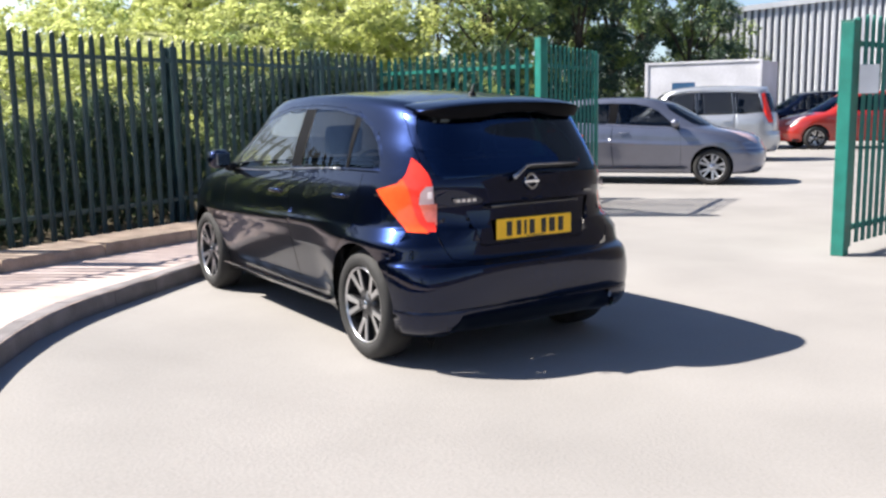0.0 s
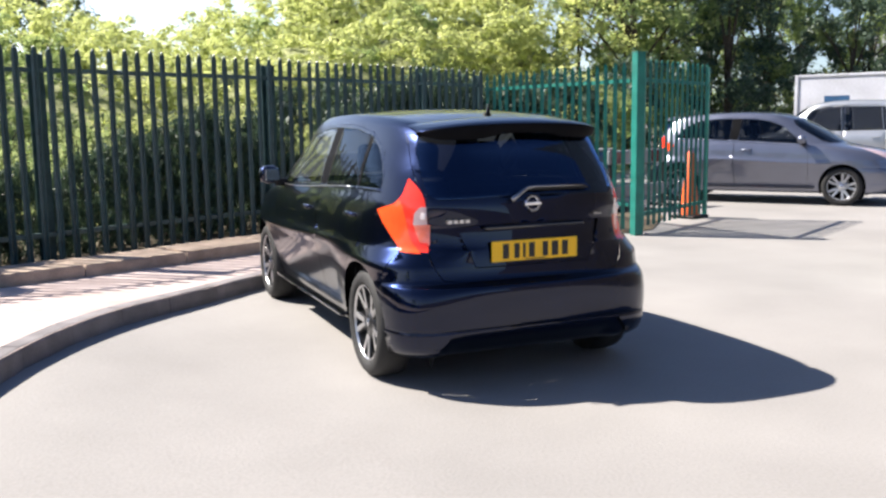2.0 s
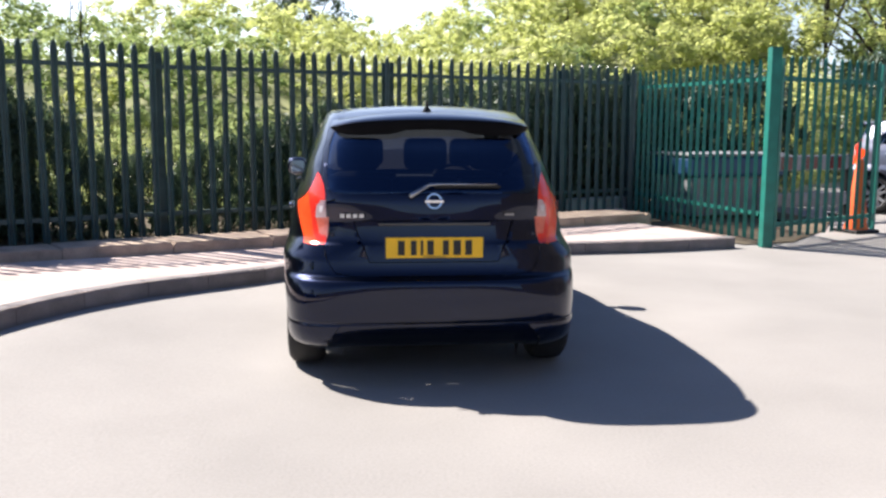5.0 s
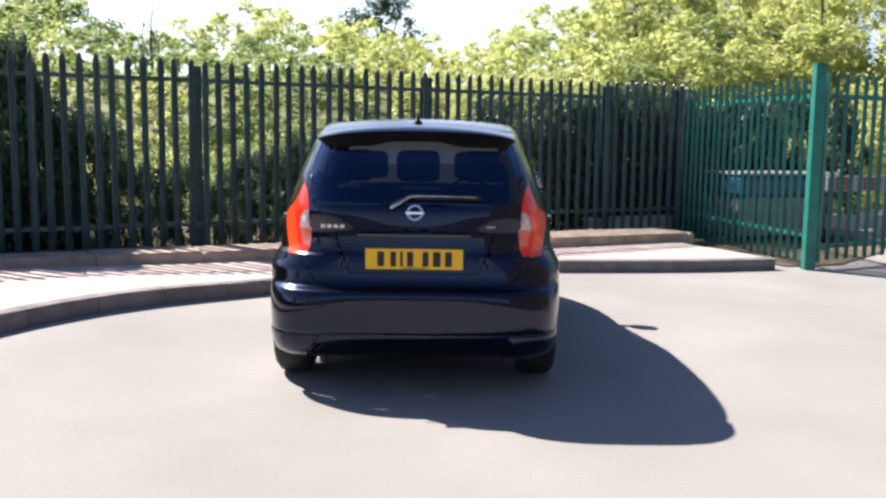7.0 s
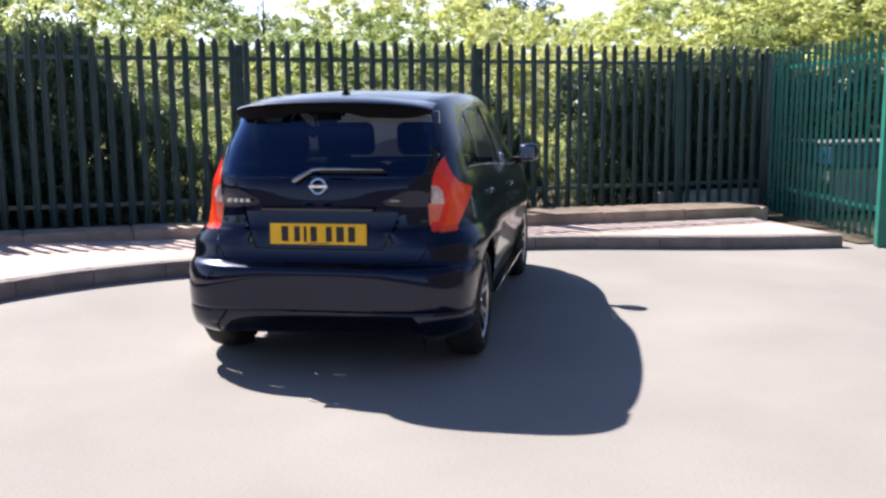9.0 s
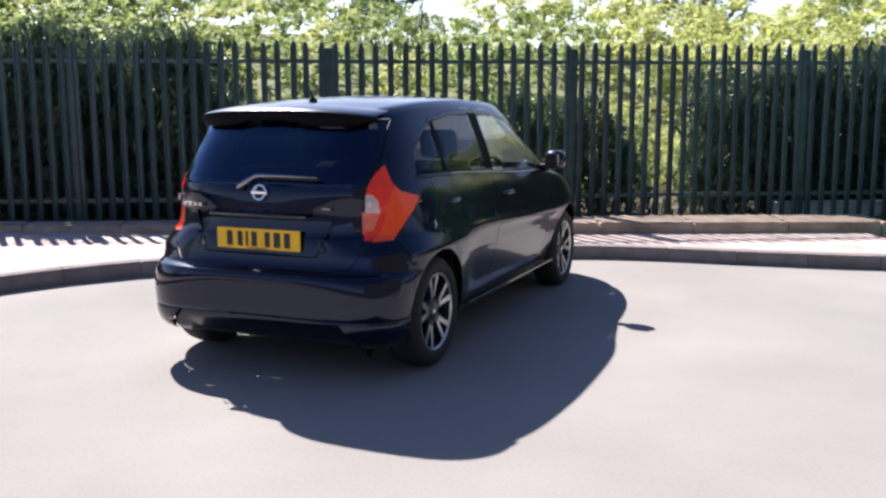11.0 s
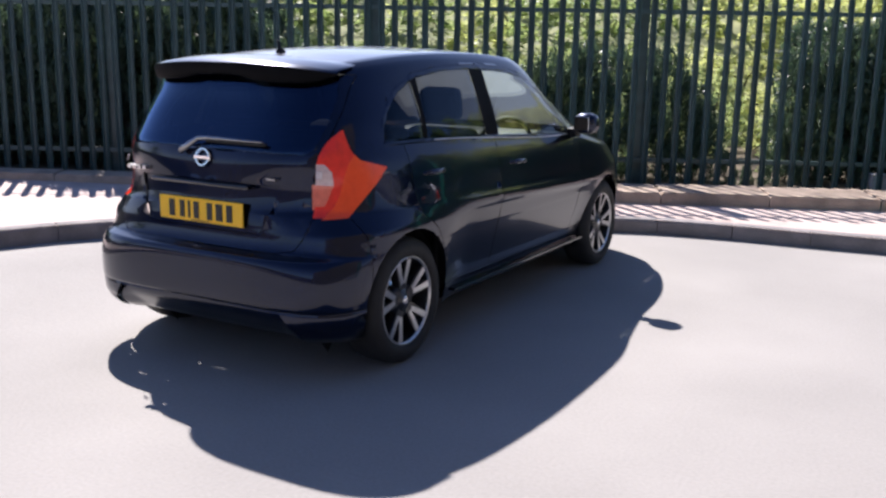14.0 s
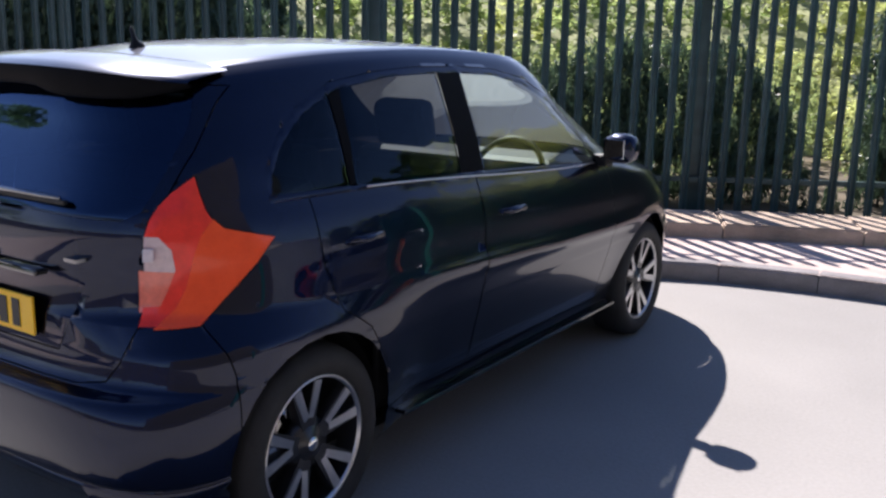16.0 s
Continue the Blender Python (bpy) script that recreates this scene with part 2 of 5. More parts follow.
def tube(bm, pts, radii, n=8):
    """A tapered tube along points."""
    pts = [Vector(p) for p in pts]
    rings = []
    for k, p in enumerate(pts):
        d = (pts[min(k + 1, len(pts) - 1)] - pts[max(k - 1, 0)]).normalized()
        a = d.orthogonal().normalized()
        b = d.cross(a)
        r = radii[k] if isinstance(radii, (list, tuple)) else radii
        rings.append([bm.verts.new(p + r * (math.cos(2 * math.pi * i / n) * a + math.sin(2 * math.pi * i / n) * b)) for i in range(n)])
    for a, b in zip(rings, rings[1:]):
        best = min(range(n), key=lambda o: (a[0].co - b[o].co).length)
        for i in range(n):
            j = (i + 1) % n
            bm.faces.new((a[i], a[j], b[(j + best) % n], b[(i + best) % n]))
    bm.faces.new(rings[0][::-1])
    bm.faces.new(rings[-1])
    return bm


def prism(bm, poly, lo, hi, m=None):
    """Extrudes a polygon of (x, y) from z lo to hi."""
    def at(p, z):
        v = Vector((p[0], p[1], z))
        return bm.verts.new(m @ v if m else v)
    a = [at(p, lo) for p in poly]
    b = [at(p, hi) for p in poly]
    n = len(poly)
    for i in range(n):
        j = (i + 1) % n
        bm.faces.new((a[i], a[j], b[j], b[i]))
    bm.faces.new(a[::-1])
    bm.faces.new(b)
    return bm


def smoothstep(a, b, x):
    t = max(0.0, min(1.0, (x - a) / (b - a)))
    return t * t * (3 - 2 * t)


def curve(pts, x):
    """Smooth interpolation through (x, value) rows."""
    n = len(pts)
    if x <= pts[0][0]:
        return pts[0][1]
    if x >= pts[-1][0]:
        return pts[-1][1]
    for i in range(n - 1):
        if pts[i][0] <= x <= pts[i + 1][0]:
            x0, y0 = pts[i]
            x1, y1 = pts[i + 1]
            d = (y1 - y0) / (x1 - x0)
            m0 = d if i == 0 else (y1 - pts[i - 1][1]) / (x1 - pts[i - 1][0])
            m1 = d if i == n - 2 else (pts[i + 2][1] - y0) / (pts[i + 2][0] - x0)
            if i and (y0 - pts[i - 1][1]) * (y1 - y0) <= 0:
                m0 = 0
            if i < n - 2 and (pts[i + 2][1] - y1) * (y1 - y0) <= 0:
                m1 = 0
            h = x1 - x0
            t = (x - x0) / h
            return (2 * t**3 - 3 * t**2 + 1) * y0 + (t**3 - 2 * t**2 + t) * h * m0 + (3 * t**2 - 2 * t**3) * y1 + (t**3 - t**2) * h * m1
    return pts[-1][1]


# ---- the ground, kerb, pavement and edging ----
def rise(x, y):
    """The yard climbs a little towards the kerb beside the car."""
    return 0.10 * smoothstep(-1.0, -2.7, x) * smoothstep(2.6, 0.3, y) * smoothstep(-9.0, -2.0, y)


def smooth_line(pts, step):
    """Points at even steps along a smooth line through pts."""
    d = [0.0]
    for a, b in zip(pts, pts[1:]):
        d.append(d[-1] + math.dist(a, b))
    xs, ys = [(q, p[0]) for q, p in zip(d, pts)], [(q, p[1]) for q, p in zip(d, pts)]
    n = max(2, round(d[-1] / step))
    return [(curve(xs, d[-1] * i / n), curve(ys, d[-1] * i / n)) for i in range(n + 1)]


KERB_LINE = [(-4.25, -13.5), (-3.97, -9.5), (-3.7, -6.5), (-3.45, -4.2), (-3.1, -2.4), (-2.80, -1.3), (-2.52, -0.58), (-2.17, 0.07), (-1.74, 0.68), (-1.26, 1.22), (-0.78, 1.66),
             (-0.2, 2.08), (0.45, 2.5), (1.2, 2.7), (2.0, 2.78), (2.8, 2.88), (3.45, 3.03), (3.82, 3.13)]
EDGE_FRONT = lambda x: 3.235 + 0.455 * x
FENCE_Y = lambda x: 4.35 + 0.545 * x

xs = sorted({round(-7 + 0.25 * i, 3) for i in range(57)} | {-600, -150, -40, -15, 12, 20, 40, 150, 600})
ys = sorted({round(-11 + 0.25 * i, 3) for i in range(73)} | {-600, -150, -40, -20, 12, 20, 40, 150, 600})
bm = bmesh.new()
grid = [[bm.verts.new((x, y, rise(x, y))) for x in xs] for y in ys]
for r0, r1 in zip(grid, grid[1:]):
    for i in range(len(xs) - 1):
        bm.faces.new((r0[i], r0[i + 1], r1[i + 1], r1[i]))
tagged(part("ground", bm, TARMAC, smooth=True), "pale worn tarmac yard in sunlight", "ground", kind="structure")

kl = smooth_line(KERB_LINE, 0.61)
bm_pave = bmesh.new()
fine = smooth_line(KERB_LINE, 0.2)
prev = None
for x, y in fine:
    # each strip of pavement runs back from the kerb to the edging, square to the fence
    bx, by = x, y
    ux, uy = -0.414, 0.910
    d = (EDGE_FRONT(bx) - by) / (uy - 0.455 * ux)
    d = max(0.02, d)
    row = []
    for k in range(7):
        px, py = bx + ux * d * k / 6, by + uy * d * k / 6
        row.append(bm_pave.verts.new((px, py, rise(px, py) * (1 - 0.5 * k / 6) + 0.122)))
    if prev:
        for k in range(6):
            bm_pave.faces.new((prev[k], row[k], row[k + 1], prev[k + 1]))
    prev = row
pavement = tagged(part("pavement", bm_pave, PAVING), "pale pink paved strip behind the kerb, striped with fence shadow", "pavement", kind="structure")

# plain unseen walls added beside and behind the camera: they close the yard and darken reflections
for name, lo, hi in (("wall_south", (-26, -23.3, 0), (22, -23, 2.6)), ("wall_east", (10.0, -23, 0), (10.3, 1.0, 9.0)), ("wall_west", (-26.3, -23, 0), (-26, -4, 2.6))):
    tagged(part(name, boxed(lo, hi), SHED_WALL), "unseen plain dull brown wall, added to darken the car's reflections", "wall", kind="structure")


# ---- palisade fence ----
U = Vector((0.878, 0.479, 0))
BACK = Vector((-0.479, 0.878, 0))


def pale_mesh(name, mat, height=2.05, width=0.068):
    """A pressed steel pale: a W section with a rounded, pointed head."""
    w = width / 2
    sec = [(-w, 0.006), (-w * 0.55, -0.010), (-w * 0.2, 0.008), (w * 0.2, 0.008), (w * 0.55, -0.010), (w, 0.006)]
    bm = bmesh.new()
    rows = [(0, 1), (height - 0.085, 1), (height - 0.05, 0.86), (height - 0.02, 0.55), (height, 0.12)]
    for off in (0.0, 0.0035):
        vs = [[bm.verts.new((x * s, y + off, z)) for x, y in sec] for z, s in rows]
        for a, b in zip(vs, vs[1:]):
            for i in range(len(sec) - 1):
                bm.faces.new((a[i], a[i + 1], b[i + 1], b[i]) if off == 0 else (a[i], b[i], b[i + 1], a[i + 1]))
    me = bpy.data.meshes.new(name)
    bm.to_mesh(me)
    bm.free()
    me.materials.append(mat)
    return me


def rail(name, length, z, mat, parent):
    bm = bmesh.new()
    prism(bm, [(0, 0.014), (length, 0.014), (length, 0.019), (0, 0.019)], z - 0.022, z + 0.022)
    prism(bm, [(0, 0.0195), (length, 0.0195), (length, 0.060), (0, 0.060)], z + 0.0165, z + 0.022)
    return part(name, bm, mat, parent)


def post(height, mat, parent, x, w=0.055, d=0.11, y=0.064):
    bm = bmesh.new()
    prism(bm, [(x - w, y), (x + w, y), (x + w, y + 0.012), (x - w, y + 0.012)], 0, height)
    prism(bm, [(x - w, y + d - 0.012), (x + w, y + d - 0.012), (x + w, y + d), (x - w, y + d)], 0, height)
    prism(bm, [(x - 0.006, y + 0.012), (x + 0.006, y + 0.012), (x + 0.006, y + d - 0.012), (x - 0.006, y + d - 0.012)], 0, height)
    return part("post", bm, mat, parent)


PALE_DARK = pale_mesh("pale", FENCE_DARK)
PALE_GREEN = pale_mesh("pale", FENCE_GREEN)


def fence_panel(name, a, b, n, mesh, mat, label, z=0.12, posts=(True, False), category="fence", wob=1.0):
    """A bay of palisade between plan points a and b, with n pales, two rails and a post."""
    a, b = Vector((*a, z)), Vector((*b, z))
    length = (b - a).length
    rz = math.degrees(math.atan2(b.y - a.y, b.x - a.x))
    th = empty(name, pose(a.x, a.y, a.z, 0, 0, rz), label, category, group="fence bays" if category == "fence" else "gates")
    for i in range(n):
        o = new("pale", mesh)
        o.parent = th
        o.matrix_local = pose((i + 0.5) * length / n, random.uniform(-0.003, 0.003) * wob, random.uniform(-0.012, 0.012) * wob, random.uniform(-0.4, 0.4) * wob, random.uniform(-0.45, 0.45) * wob, random.uniform(-3, 3) * wob)
    rail("top_rail", length, 1.83, mat, th)
    rail("bottom_rail", length, 0.31, mat, th)
    if posts[0]:
        post(1.98, mat, th, 0.0)
    if posts[1]:
        post(1.98, mat, th, length)
    return th


BAY = 2.444
for k in range(-5, 1):
    x0 = 0.01 + BAY * (k - 0)
    fence_panel("fence_bay", (x0, FENCE_Y(x0)), (x0 + BAY, FENCE_Y(x0 + BAY)), 18, PALE_DARK, FENCE_DARK, "dark green steel palisade fence bay with pointed pales", posts=(True, k == 0))
fence_panel("fence_bay", (2.454, FENCE_Y(2.454)), (3.6, FENCE_Y(3.6)), 8, PALE_DARK, FENCE_DARK, "short dark green palisade bay at the fence corner", posts=(False, True))
fence_panel("fence_bay", (3.6, FENCE_Y(3.6)), (4.14, 3.32), 19, PALE_GREEN, FENCE_GREEN, "teal green palisade fence bay beside the gate post", z=0.06, posts=(False, False))


def gate_post(x, y, label, h=2.22, turn=0):
    th = empty("gate_post", pose(x, y, 0, 0, 0, turn), label, "gate post", group="gate posts")
    part("shaft", boxed((-0.06, -0.06, 0), (0.06, 0.06, h), 0.008), FENCE_GREEN, th)
    part("cap", boxed((-0.064, -0.064, h), (0.064, 0.064, h + 0.012), 0.003), FENCE_GREEN, th)
    for z in (0.45, 1.8):
        bm = bmesh.new()
        lathe(bm, [(0.0, 0), (0.022, 0), (0.022, 0.16), (0.0, 0.16)], 12, pose(0.085, 0, z))
        part("hinge", bm, FENCE_GREEN, th)
    return th


def gate_leaf(x, y, rz, length, n, label):
    th = empty("gate_leaf", pose(x, y, 0.07, 0, 0, rz), label, "gate", group="gates")
    for i in range(n):
        o = new("pale", PALE_GREEN)
        o.parent = th
        o.matrix_local = pose(0.11 + (i + 0.5) * (length - 0.17) / n, -0.032, 0.03, 0, 0, random.uniform(-2, 2))
    for nm, lo, hi in (("stile", (0.03, -0.025, 0), (0.08, 0.025, 2.05)), ("stile", (length - 0.05, -0.025, 0), (length, 0.025, 2.05)),
                       ("frame_rail", (0.08, -0.02, 0.15), (length - 0.05, 0.02, 0.2)), ("frame_rail", (0.08, -0.02, 1.80), (length - 0.05, 0.02, 1.85))):
        part(nm, boxed(lo, hi, 0.004), FENCE_GREEN, th)
    return th


gate_post(4.20, 3.20, "teal green square steel gate post on the pavement side")
gate_leaf(4.27, 3.24, 29.5, 2.12, 12, "teal green palisade gate leaf standing open")
gate_post(4.36, -0.90, "teal green square steel gate post with a sign beside it", 2.08, 12)
gate_leaf(4.43, -0.90, 10, 2.12, 14, "teal green palisade gate leaf swung wide open")
sign = empty("notice_board", pose(4.52, -0.99, 1.455, 0, 0, -50), "small white notice plate fixed to the gate", "sign")
part("plate", boxed((-0.08, -0.075, 0), (0.08, -0.068, 0.25), 0.002), WHITE, sign)
part("upper_bracket", boxed((-0.015, -0.068, 0.18), (0.015, 0.06, 0.21)), FENCE_GREEN, sign)
part("lower_bracket", boxed((-0.015, -0.068, 0.04), (0.015, 0.06, 0.07)), FENCE_GREEN, sign)


# ---- traffic cone ----
def traffic_cone(x, y, label):
    th = empty("traffic_cone", pose(x, y, 0, 0, 0, 20), label, "traffic cone")
    part("base", boxed((-0.2, -0.2, 0), (0.2, 0.2, 0.045), 0.015), PLASTIC, th, "black rubber base")
    prof = [(0.15, 0.045), (0.145, 0.07), (0.13, 0.12), (0.045, 0.93), (0.03, 0.95), (0.0, 0.95)]
    part("body", lathe(bmesh.new(), prof, 24), ORANGE, th, smooth=True)
    part("sleeve", lathe(bmesh.new(), [(0.109, 0.32), (0.085, 0.52)], 24), WHITE, th, "white reflective sleeve", smooth=True)


traffic_cone(6.02, 4.52, "orange traffic cone with white sleeve beside the open gate")


# ---- cars ----
class Shape:
    """The lines that one car body is drawn from, in metres: its nose towards +y."""

    def __init__(self, low, belt_r, belt_f, belt, up, edge, crown, axles=(-1.385, 1.215), radius=0.31, arch=0.350, swage=(), tuck=0.0):
        self.low, self.belt_r, self.belt_f, self.belt, self.up = low, belt_r, belt_f, belt, up
        self.edge, self.crown, self.axles, self.radius, self.arch, self.swage, self.tuck = edge, crown, axles, radius, arch, swage, tuck

    def rows(self):
        """Levels from the sill to the roof's edge: (kind, height or share, width, rear end, front end, rear bend start, rear power, front bend start, front power)."""
        return [("low", *r) for r in self.low] + [("up", *r) for r in self.up]


def ring(shape, lv, nr=26, ns=34, nf=22):
    kind, h, w, yr, yf, cr, pr, cf, pf = lv
    pts = []
    b = cr - yr
    for i in range(nr):
        a = math.pi / 2 * i / nr
        k = ((math.cos(a) / b) ** pr + (math.sin(a) / w) ** pr) ** (-1 / pr)
        pts.append((k * math.sin(a), cr - k * math.cos(a)))
    for i in range(ns + 1):
        pts.append((w, cr + (cf - cr) * i / ns))
    b = yf - cf
    for i in range(nf):
        a = math.pi / 2 * (i + 1) / nf
        k = ((math.sin(a) / b) ** pf + (math.cos(a) / w) ** pf) ** (-1 / pf)
        pts.append((max(0, k * math.cos(a)), cf + k * math.sin(a)))
    out = []
    for x, y in pts:
        belt = shape.belt_r + (shape.belt_f - shape.belt_r) * smoothstep(-1.8, 0.8, y)
        z = h * (belt / shape.belt) if kind == "low" and h > 0.7 else h
        if kind == "up":
            z = belt + (curve(shape.edge, y) - belt) * h
        if shape.swage and kind == "low" and x > 0.5:
            # the pressed line that climbs along the doors, hollow above it
            u = z - curve(shape.swage, y)
            fade = smoothstep(-1.15, -0.75, y) * smoothstep(1.25, 0.8, y)
            x += fade * (0.007 * smoothstep(-0.04, 0.0, u) * smoothstep(0.07, 0.0, u) - 0.006 * smoothstep(0.0, 0.05, u) * smoothstep(0.17, 0.07, u) - 0.070 * min(1.0, max(0.0, -u / 0.40)))
        # above the arches the sides draw in towards the tail
        x *= 1 - shape.tuck * (max(0.0, -y - 0.7) / 1.2) ** 1.5 * smoothstep(0.67, 0.77, z)
        out.append(Vector((x * (1 - 0.010 * (y / 1.4) ** 2), y, z)))
    return out


def blend(levels, per):
    """More levels between the given ones, along smooth lines; two creases stay sharp."""
    kinds = [l[0] for l in levels]
    out = []
    for i in range(len(levels) - 1):
        a, b = levels[i], levels[i + 1]
        for k in range(per):
            t = k / per
            if a[0] != b[0]:
                out.append(("mix", t, a, b))
                continue
            row = []
            for j in range(1, 9):
                p0 = levels[i - 1][j] if i and kinds[i - 1] == a[0] else a[j]
                p3 = levels[i + 2][j] if i + 2 < len(levels) and kinds[i + 2] == b[0] else b[j]
                m0, m1 = (b[j] - p0) / 2, (p3 - a[j]) / 2
                row.append((2 * t**3 - 3 * t**2 + 1) * a[j] + (t**3 - 2 * t**2 + t) * m0 + (3 * t**2 - 2 * t**3) * b[j] + (t**3 - t**2) * m1)
            out.append((a[0], *row))
    out.append(levels[-1])
    return out


def half_body(shape, per=4):
    """Half of a car's skin as one sheet, from the sill to the roof's middle."""
    bm = bmesh.new()
    rings = []
    for lv in blend(shape.rows(), per):
        if lv[0] == "mix":
            pa, pb = ring(shape, lv[2]), ring(shape, lv[3])
            rings.append([p.lerp(q, lv[1]) for p, q in zip(pa, pb)])
        else:
            rings.append(ring(shape, lv))
    top = rings[-1]
    for k in range(1, 9):
        s = 1 - k / 8
        rings.append([Vector((p.x * s, p.y, p.z + shape.crown(p.y) * (1 - s * s) * min(1, p.x / 0.3 + 0.0))) for p in top])
    vs = [[bm.verts.new(p) for p in r] for r in rings]
    for a, b in zip(vs, vs[1:]):
        for i in range(len(a) - 1):
            bm.faces.new((a[i], a[i + 1], b[i + 1], b[i]))
    bmesh.ops.remove_doubles(bm, verts=bm.verts, dist=0.0008)
    bmesh.ops.recalc_face_normals(bm, faces=bm.faces)
    mid = max(bm.faces, key=lambda f: f.calc_center_median().x)
    if mid.normal.x < 0:
        bmesh.ops.reverse_faces(bm, faces=bm.faces)
    return bm


SIDE = (Vector((0, 1, 0)), Vector((1, 0, 0)))
REAR = (Vector((1, 0, 0)), Vector((0, -1, 0)))
CORNER = (Vector((0.8, 0.6, 0)), Vector((0.6, -0.8, 0)))


def inside(poly, p):
    c = False
    n = len(poly)
    for i in range(n):
        (x0, y0), (x1, y1) = poly[i], poly[(i + 1) % n]
        if (y0 > p[1]) != (y1 > p[1]) and p[0] < (x1 - x0) * (p[1] - y0) / (y1 - y0) + x0:
            c = not c
    return c


def cut(bm, view, poly, name, layer, names, over=()):
    """Cuts the outline poly, drawn in a view, into the skin, and marks the faces within as the region name."""
    axis, way = view
    lo = [min(p[k] for p in poly) - 0.05 for k in (0, 1)]
    hi = [max(p[k] for p in poly) + 0.05 for k in (0, 1)]

    def near():
        fs = []
        for f in bm.faces:
            c = f.calc_center_median()
            q = c.dot(axis)
            if lo[0] < q < hi[0] and lo[1] < c.z < hi[1] and f.normal.dot(way) > 0.12:
                fs.append(f)
        return fs
    n = len(poly)
    for i in range(n):
        a, b = poly[i], poly[(i + 1) % n]
        e = axis * (b[0] - a[0]) + Vector((0, 0, b[1] - a[1]))
        if e.length < 1e-6:
            continue
        e0, e1 = [min(a[k], b[k]) - 0.045 for k in (0, 1)], [max(a[k], b[k]) + 0.045 for k in (0, 1)]
        fs = [f for f in near() if e0[0] < f.calc_center_median().dot(axis) < e1[0] and e0[1] < f.calc_center_median().z < e1[1]]
        geom = set(fs)
        for f in fs:
            geom.update(f.edges)
            geom.update(f.verts)
        bmesh.ops.bisect_plane(bm, geom=list(geom), dist=1e-5, plane_co=axis * a[0] + Vector((0, 0, a[1])), plane_no=e.cross(way))
    if name not in names:
        names.append(name)
    k = names.index(name)
    for f in near():
        c = f.calc_center_median()
        if inside(poly, (c.dot(axis), c.z)) and (f[layer] == 0 or names[f[layer]] in over):
            f[layer] = k


def panel(bm, faces, gap=0.002, sink=0.0):
    """One panel of the skin as a mesh of its own, its rim drawn in to leave a joint."""
    out = bmesh.new()
    vm = {}
    for f in faces:
        for v in f.verts:
            if v not in vm:
                vm[v] = out.verts.new(v.co)
        out.faces.new([vm[v] for v in f.verts])
    out.normal_update()
    move = {}
    for e in out.edges:
        if e.is_boundary and not all(abs(v.co.x) < 1e-4 for v in e.verts):
            f = e.link_faces[0]
            d = f.normal.cross(e.verts[1].co - e.verts[0].co)
            if d.length < 1e-9:
                continue
            d.normalize()
            if d.dot(f.calc_center_median() - e.verts[0].co) < 0:
                d.negate()
            for v in e.verts:
                move.setdefault(v, []).append((d, e.calc_length()))
    for v, ds in move.items():
        d = sum((q * w for q, w in ds), Vector())
        if d.length > 1e-9:
            d.normalize()
            mid = abs(v.co.x) < 1e-4
            v.co += d * gap - v.normal * sink
            if mid:
                v.co.x = 0
    return out


def mirrored(bm, join):
    """The same mesh on the other side; join: both sides in one."""
    m = bm.copy()
    for v in m.verts:
        v.co.x = -v.co.x
    bmesh.ops.reverse_faces(m, faces=m.faces)
    if not join:
        return m
    vm = {v: bm.verts.new(v.co) for v in m.verts}
    for f in m.faces:
        bm.faces.new([vm[v] for v in f.verts])
    m.free()
    bmesh.ops.remove_doubles(bm, verts=[v for v in bm.verts if abs(v.co.x) < 0.002], dist=0.0015)
    return bm


def arc(cy, cz, r, n=28):
    return [(cy + r * math.cos(2 * math.pi * i / n), cz + r * math.sin(2 * math.pi * i / n)) for i in range(n)]


